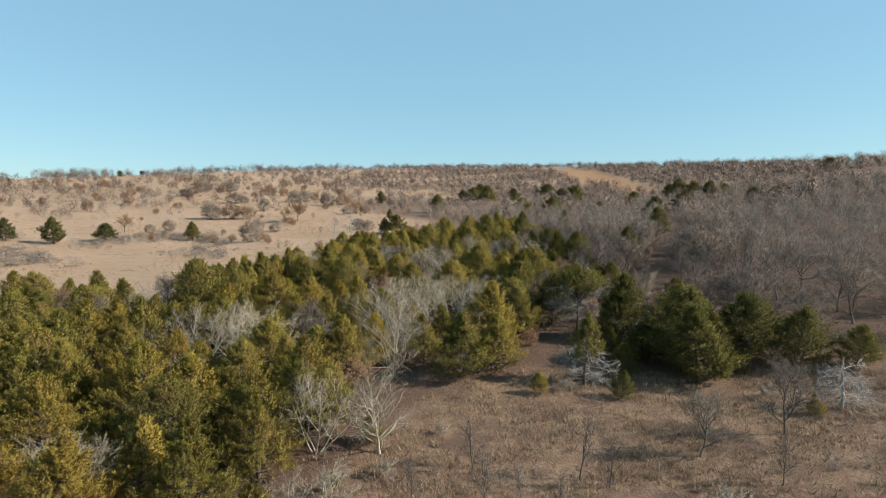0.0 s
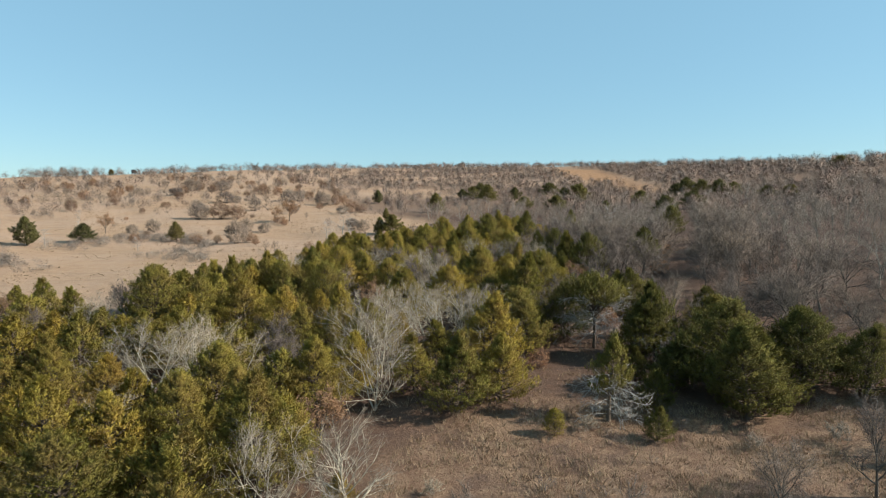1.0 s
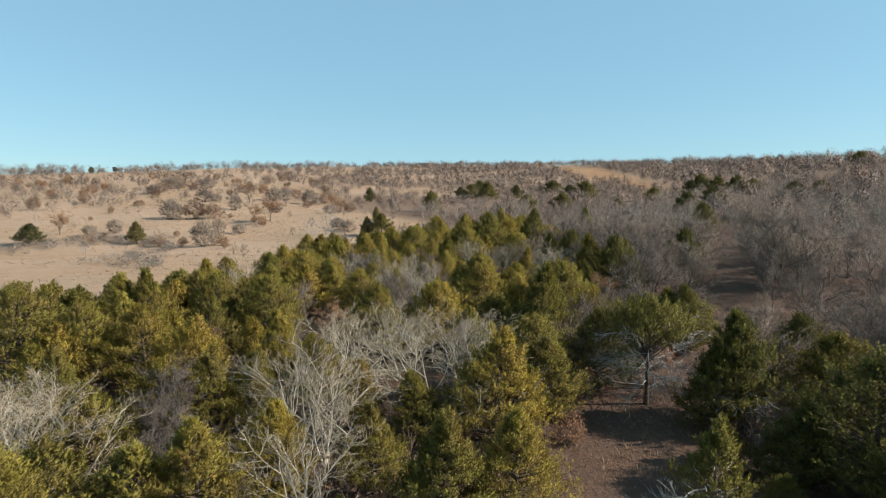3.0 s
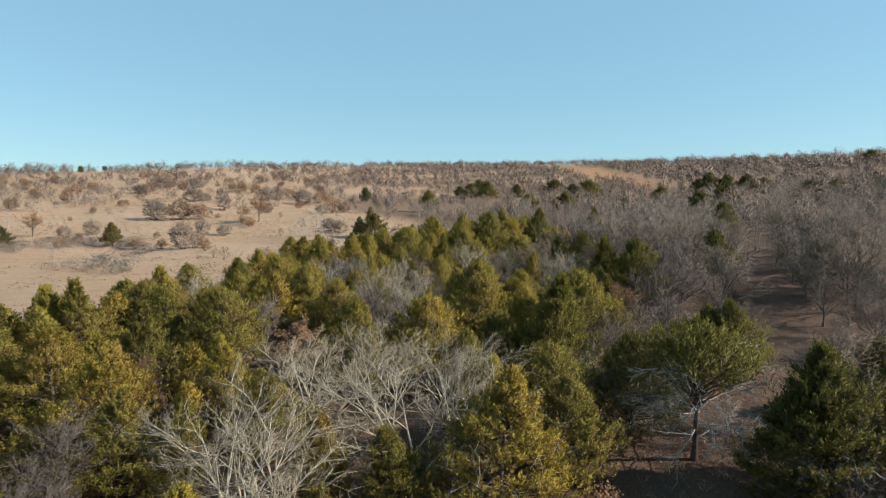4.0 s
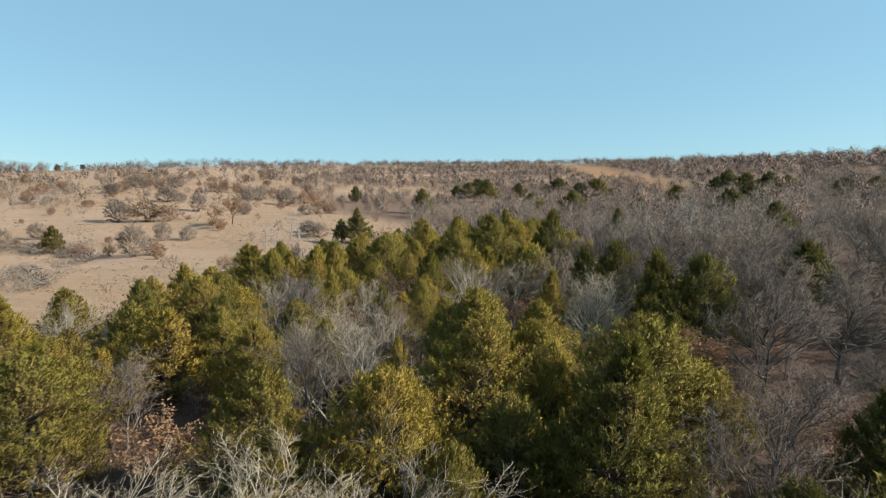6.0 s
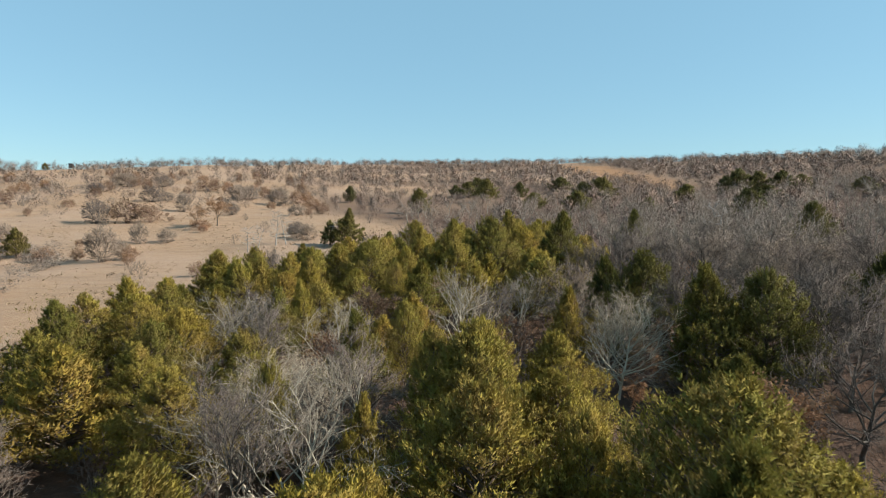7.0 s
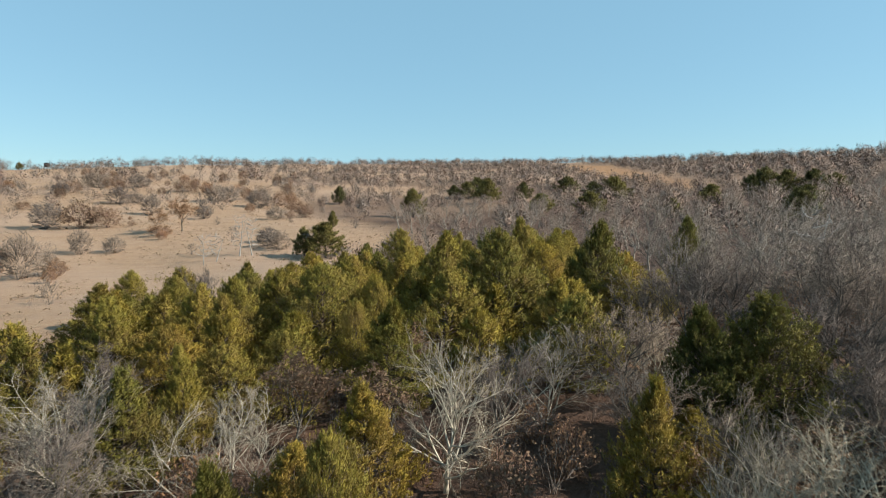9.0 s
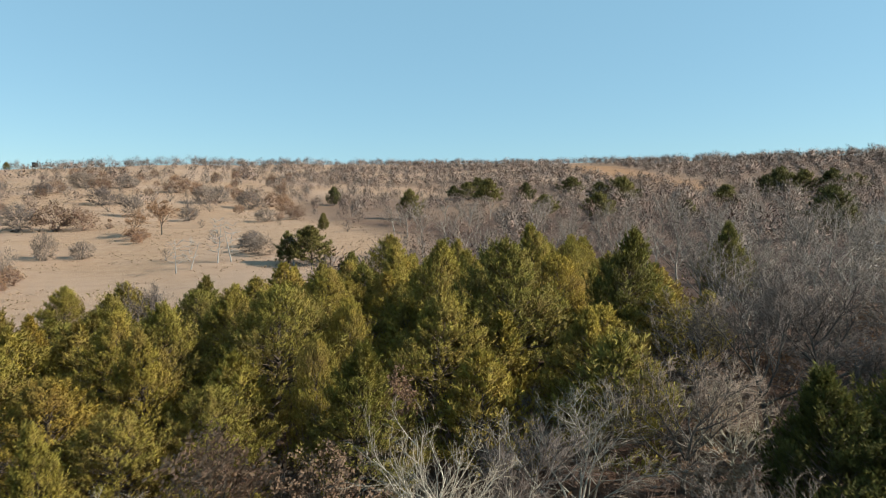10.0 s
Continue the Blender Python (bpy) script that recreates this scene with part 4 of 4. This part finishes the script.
for x, y, h, k in [(-24.8, 155.7, 6.2, "snag1"), (-26.9, 152.2, 4.4, "snag0"), (-27.8, 150.0, 4.6, "snag0"), (-23.2, 156.4, 5.6, "snag1"), (28.6, 108.6, 7.0, "snag1"), (-83.0, 131.0, 4.6, "snag0"), (-62.0, 128.0, 3.4, "snag0"), (-14.5, 155.0, 4.2, "snag0"), (-100.4, 170.3, 4.6, "snag1")]:
    plant(k, x, y, h, "bleached standing dead tree with broken limbs", group="standing dead trees")


def prairie(x, y):
    r = math.hypot(x, y)
    if not inside(PRAIRIE, x, y) or y < 118 or r > 345 or az(x, y) < -48:
        return False
    dense = 0.16 if r < 150 else 0.14 if r < 205 else 0.3 if r < 250 else 1.0
    return pick.random() < dense * (0.4 + 0.9 * (soft_noise(x, y, 16, 2.0) > -0.05))


for x, y in scatter(3, 250, prairie, (-240, 118, 4, 345), 3.0):
    k = pick.random()
    h = pick.uniform(0.9, 2.6) if math.hypot(x, y) < 215 else pick.uniform(2.2, 4.6)
    if k < 0.6:
        plant("thick%d" % pick.randrange(3), x, y, h, "grey leafless bush on the dry grassland", wide=0.9, group="bushes of the grassland")
    else:
        plant("reddome%d" % pick.randrange(2), x, y, h, "bush with dry red-brown leaves on the grassland", wide=0.9, group="brown bushes of the grassland")


# ---- far woods and brush up to the ridge ----
def hill(x, y):
    r, a = math.hypot(x, y), az(x, y)
    if a < -50 or a > 50 or r < 118 or inside(SOIL, x, y) or inside(THICKET, x, y) or lane(x, y):
        return False
    if r > np.interp(a, AZ, CREST_R) + 25:
        return False
    if inside(PRAIRIE, x, y):
        return r > 215 and pick.random() < (0.04 + 0.96 * (soft_noise(x, y, 11, 2.0) + 0.35 * soft_noise(x, y, 37, 5.0) > (0.5 if r < 262 else 0.34 if r < 300 else 0.12)))
    if right_wood(x, y) and y < 118 and x < 80:
        return False
    open_ = soft_noise(x, y, 38, 1.3) > (0.05 if a < 14 else 0.3) and r > 190
    stand_ = soft_noise(x, y, 9.5, 3.3) + 0.2 * (a > 14) > -0.05
    return pick.random() < (0.14 if open_ else 0.9 if stand_ else 0.12)


spots = scatter(4, 4600, hill, (-330, 90, 330, 640), 4.0)


def bush_size(x):
    return pick.uniform(1.8, 5.0) + (1.0 if x > 40 and pick.random() < 0.5 else 0)


mass("brush_of_the_slope", "grey-brown leafless brush and young trees on the slope", SHRUB,
     [("tuft%d" % pick.randrange(3), x, y, bush_size(x) * 1.05, 0.7 + 0.3 * pick.random()) for x, y in spots if math.hypot(x, y) < 240], "brush", dome=True)
mass("far_woods", "grey-brown leafless trees and brush covering the far slope", SHRUB,
     [(("tuft%d" if math.hypot(x, y) < 315 else "fartuft%d") % pick.randrange(3), x, y, bush_size(x) * (1.2 if math.hypot(x, y) > 300 else 1.0), 0.75 + 0.35 * pick.random()) for x, y in spots if math.hypot(x, y) >= 240], "woods", dome=True)
edge = random.Random(21)
ridge = []
for _ in range(800):
    a = edge.uniform(-47, 48)
    if soft_noise(a, 0.0, 3.0, 1.0) + edge.gauss(0, 0.3) < -0.15:
        continue
    r = float(np.interp(a, AZ, CREST_R)) + edge.uniform(-14, 6)
    tall = edge.random() < (0.5 if a < -14 else 0.2)
    ridge.append((("farwood%d" if tall else "fartuft%d") % edge.randrange(3), r * math.sin(radians(a)), r * math.cos(radians(a)), edge.uniform(3.4, 6.2) if tall else edge.uniform(1.6, 3.6), edge.uniform(0.9, 1.3)))
mass("ridge_trees", "thin grey leafless trees along the skyline", FAR_TWIG, ridge, "trees", GREY_BARK)
mid_wood = scatter(6, 300, lambda x, y: (128 < math.hypot(x, y) < 210 and x > -4 or right_wood(x, y)) and az(x, y) < 47 and not lane(x, y) and not inside(PRAIRIE, x, y), (-4, 48, 150, 205), 3.7)
mass("mid_woods", "grey leafless oaks thick on the slope", FAR_TWIG, [("farwood%d" % pick.randrange(3), x, y, pick.uniform(3.6, 6.2), 1.2) for x, y in mid_wood], "woods", GREY_BARK)


def hunting_blind(x, y):
    """A small dark box on legs with a pale sill."""
    e = new("hunting_blind")
    e.location = (x, y, float(land(x, y)))
    for sx in (-0.65, 0.65):
        for sy in (-0.65, 0.65):
            bm = bmesh.new()
            bmesh.ops.create_cube(bm, size=1, matrix=Matrix.Translation((sx, sy, 0.7)) @ Matrix.Diagonal((0.14, 0.14, 1.8, 1)))
            part("leg", bm, BARK_CEDAR, e)
    bm = bmesh.new()
    bmesh.ops.create_cube(bm, size=1, matrix=Matrix.Translation((0, 0, 2.6)) @ Matrix.Diagonal((1.6, 1.6, 1.8, 1)))
    bmesh.ops.bevel(bm, geom=bm.edges[:], offset=0.05, segments=1)
    part("cabin", bm, BLIND, e)
    bm = bmesh.new()
    bmesh.ops.create_cube(bm, size=1, matrix=Matrix.Translation((0, -0.83, 2.8)) @ Matrix.Diagonal((1.0, 0.08, 0.45, 1)))
    part("window_panel", bm, SILVER, e)
    bm = bmesh.new()
    bmesh.ops.create_cube(bm, size=1, matrix=Matrix.Translation((0, 0, 3.57)) @ Matrix.Diagonal((1.9, 1.9, 0.12, 1)))
    part("roof", bm, BLIND, e)
    tagged(e, "small dark hunting blind on legs on the ridge", "hunting blind")


k = Mat("dark_painted_board", 0.8)
BLIND = k.done(k.ramp(k.noise(2.0), (0.3, (0.02, 0.02, 0.022)), (0.7, (0.045, 0.045, 0.04))))
hunting_blind(-170.5, 335)
plant("farcedar1", -183, 335, 3.8, "dark green cedar on the ridge line", group="lone cedars")


# ---- dry grass in the clearing ----
def grass():
    """Bunch grass: blades that lean out of each bunch, and thin growth between."""
    nr = np.random.RandomState(3)
    V = []
    for n, blades, tall, spread in ((15000, 9, 0.42, 0.10), (52000, 2, 0.22, 0.05)):
        x, y = nr.uniform(-8, 46, n), nr.uniform(20, 62, n)
        keep = (inside(CLEARING, x, y) | (nr.rand(n) < 0.2)) & (soft_noise(x, y, 2.4, 0.5) + nr.normal(0, 0.4, n) > -0.2)
        x, y = x[keep], y[keep]
        n = len(x)
        big = nr.uniform(0.5, 1.2, n)
        for _ in range(blades):
            th, ln, lean, p = nr.rand(n) * 6.283, tall * big * nr.uniform(0.6, 1.1, n), nr.uniform(0.15, 0.95, n), nr.rand(n) * 6.283
            bx, by, w = x + spread * np.cos(th), y + spread * np.sin(th), 0.016
            z = land(bx, by) - 0.02
            V.append(np.stack([np.stack([bx - w * np.cos(p), by - w * np.sin(p), z], -1), np.stack([bx + w * np.cos(p), by + w * np.sin(p), z], -1),
                               np.stack([bx + ln * lean * np.cos(th), by + ln * lean * np.sin(th), z + ln], -1)], 1))
    V = np.concatenate(V).reshape(-1, 3)
    tagged(new("dry_grass", mesh_of("dry_grass", V, np.arange(len(V)).reshape(-1, 3), STRAW)), "tawny dry bunch grass of the clearing", "grass", kind="stuff")


k = Mat("dry_grass_blade", 0.9)
STRAW = k.done(k.mix(k.ramp(k.noise(0.5, 3.0), (0.4, (0, 0, 0)), (0.65, (1, 1, 1))), k.mix(k.island(), (0.22, 0.153, 0.0933), (0.373, 0.28, 0.18)), k.mix(k.island(), (0.16, 0.0987, 0.06), (0.28, 0.187, 0.117))))
grass()


def grassland():
    """Bunch grass and low brush far out on the open slope."""
    nr = np.random.RandomState(8)
    n = 16000
    x, y = nr.uniform(-170, 4, n), nr.uniform(66, 300, n)
    ok = inside(PRAIRIE, x, y) & (np.abs(np.arctan2(x, y)) < 0.85) & (soft_noise(x, y, 9, 4.0) + nr.normal(0, 0.3, n) > 0.1)
    mass("grassland_tussocks", "tan bunch grass tussocks on the open slope", STRAW,
         [("grass%d" % (i % 2), a, b, nr.uniform(0.2, 0.42), 1.5) for i, (a, b) in enumerate(zip(x[ok], y[ok]))], "grass")
    n = 1500
    x, y = nr.uniform(-125, -18, n), nr.uniform(100, 152, n)
    ok = inside(PRAIRIE, x, y) & (x < -0.37 * y) & (soft_noise(x, y, 11, 6.0) + nr.normal(0, 0.2, n) > 0.1)
    mass("grey_brush", "low grey leafless brush at the foot of the slope", BRUSH,
         [("haze%d" % (i % 3), a, b, nr.uniform(0.9, 2.2), 1.1) for i, (a, b) in enumerate(zip(x[ok], y[ok]))], "brush", dome=True)


grassland()


def clearing_brush():
    """Weeds and low dead stalks that darken patches of the clearing."""
    nr = np.random.RandomState(12)
    n = 900
    x, y = nr.uniform(-5, 44, n), nr.uniform(20, 50, n)
    ok = inside(CLEARING, x, y) & (soft_noise(x, y, 3.1, 2.5) + nr.normal(0, 0.25, n) > 0.2)
    mass("clearing_weeds", "low brown dead weeds in the clearing", FAR_TWIG,
         [("brush%d" % (i % 3), a, b, nr.uniform(0.35, 0.95), 1.2) for i, (a, b) in enumerate(zip(x[ok], y[ok]))], "weeds")


clearing_brush()
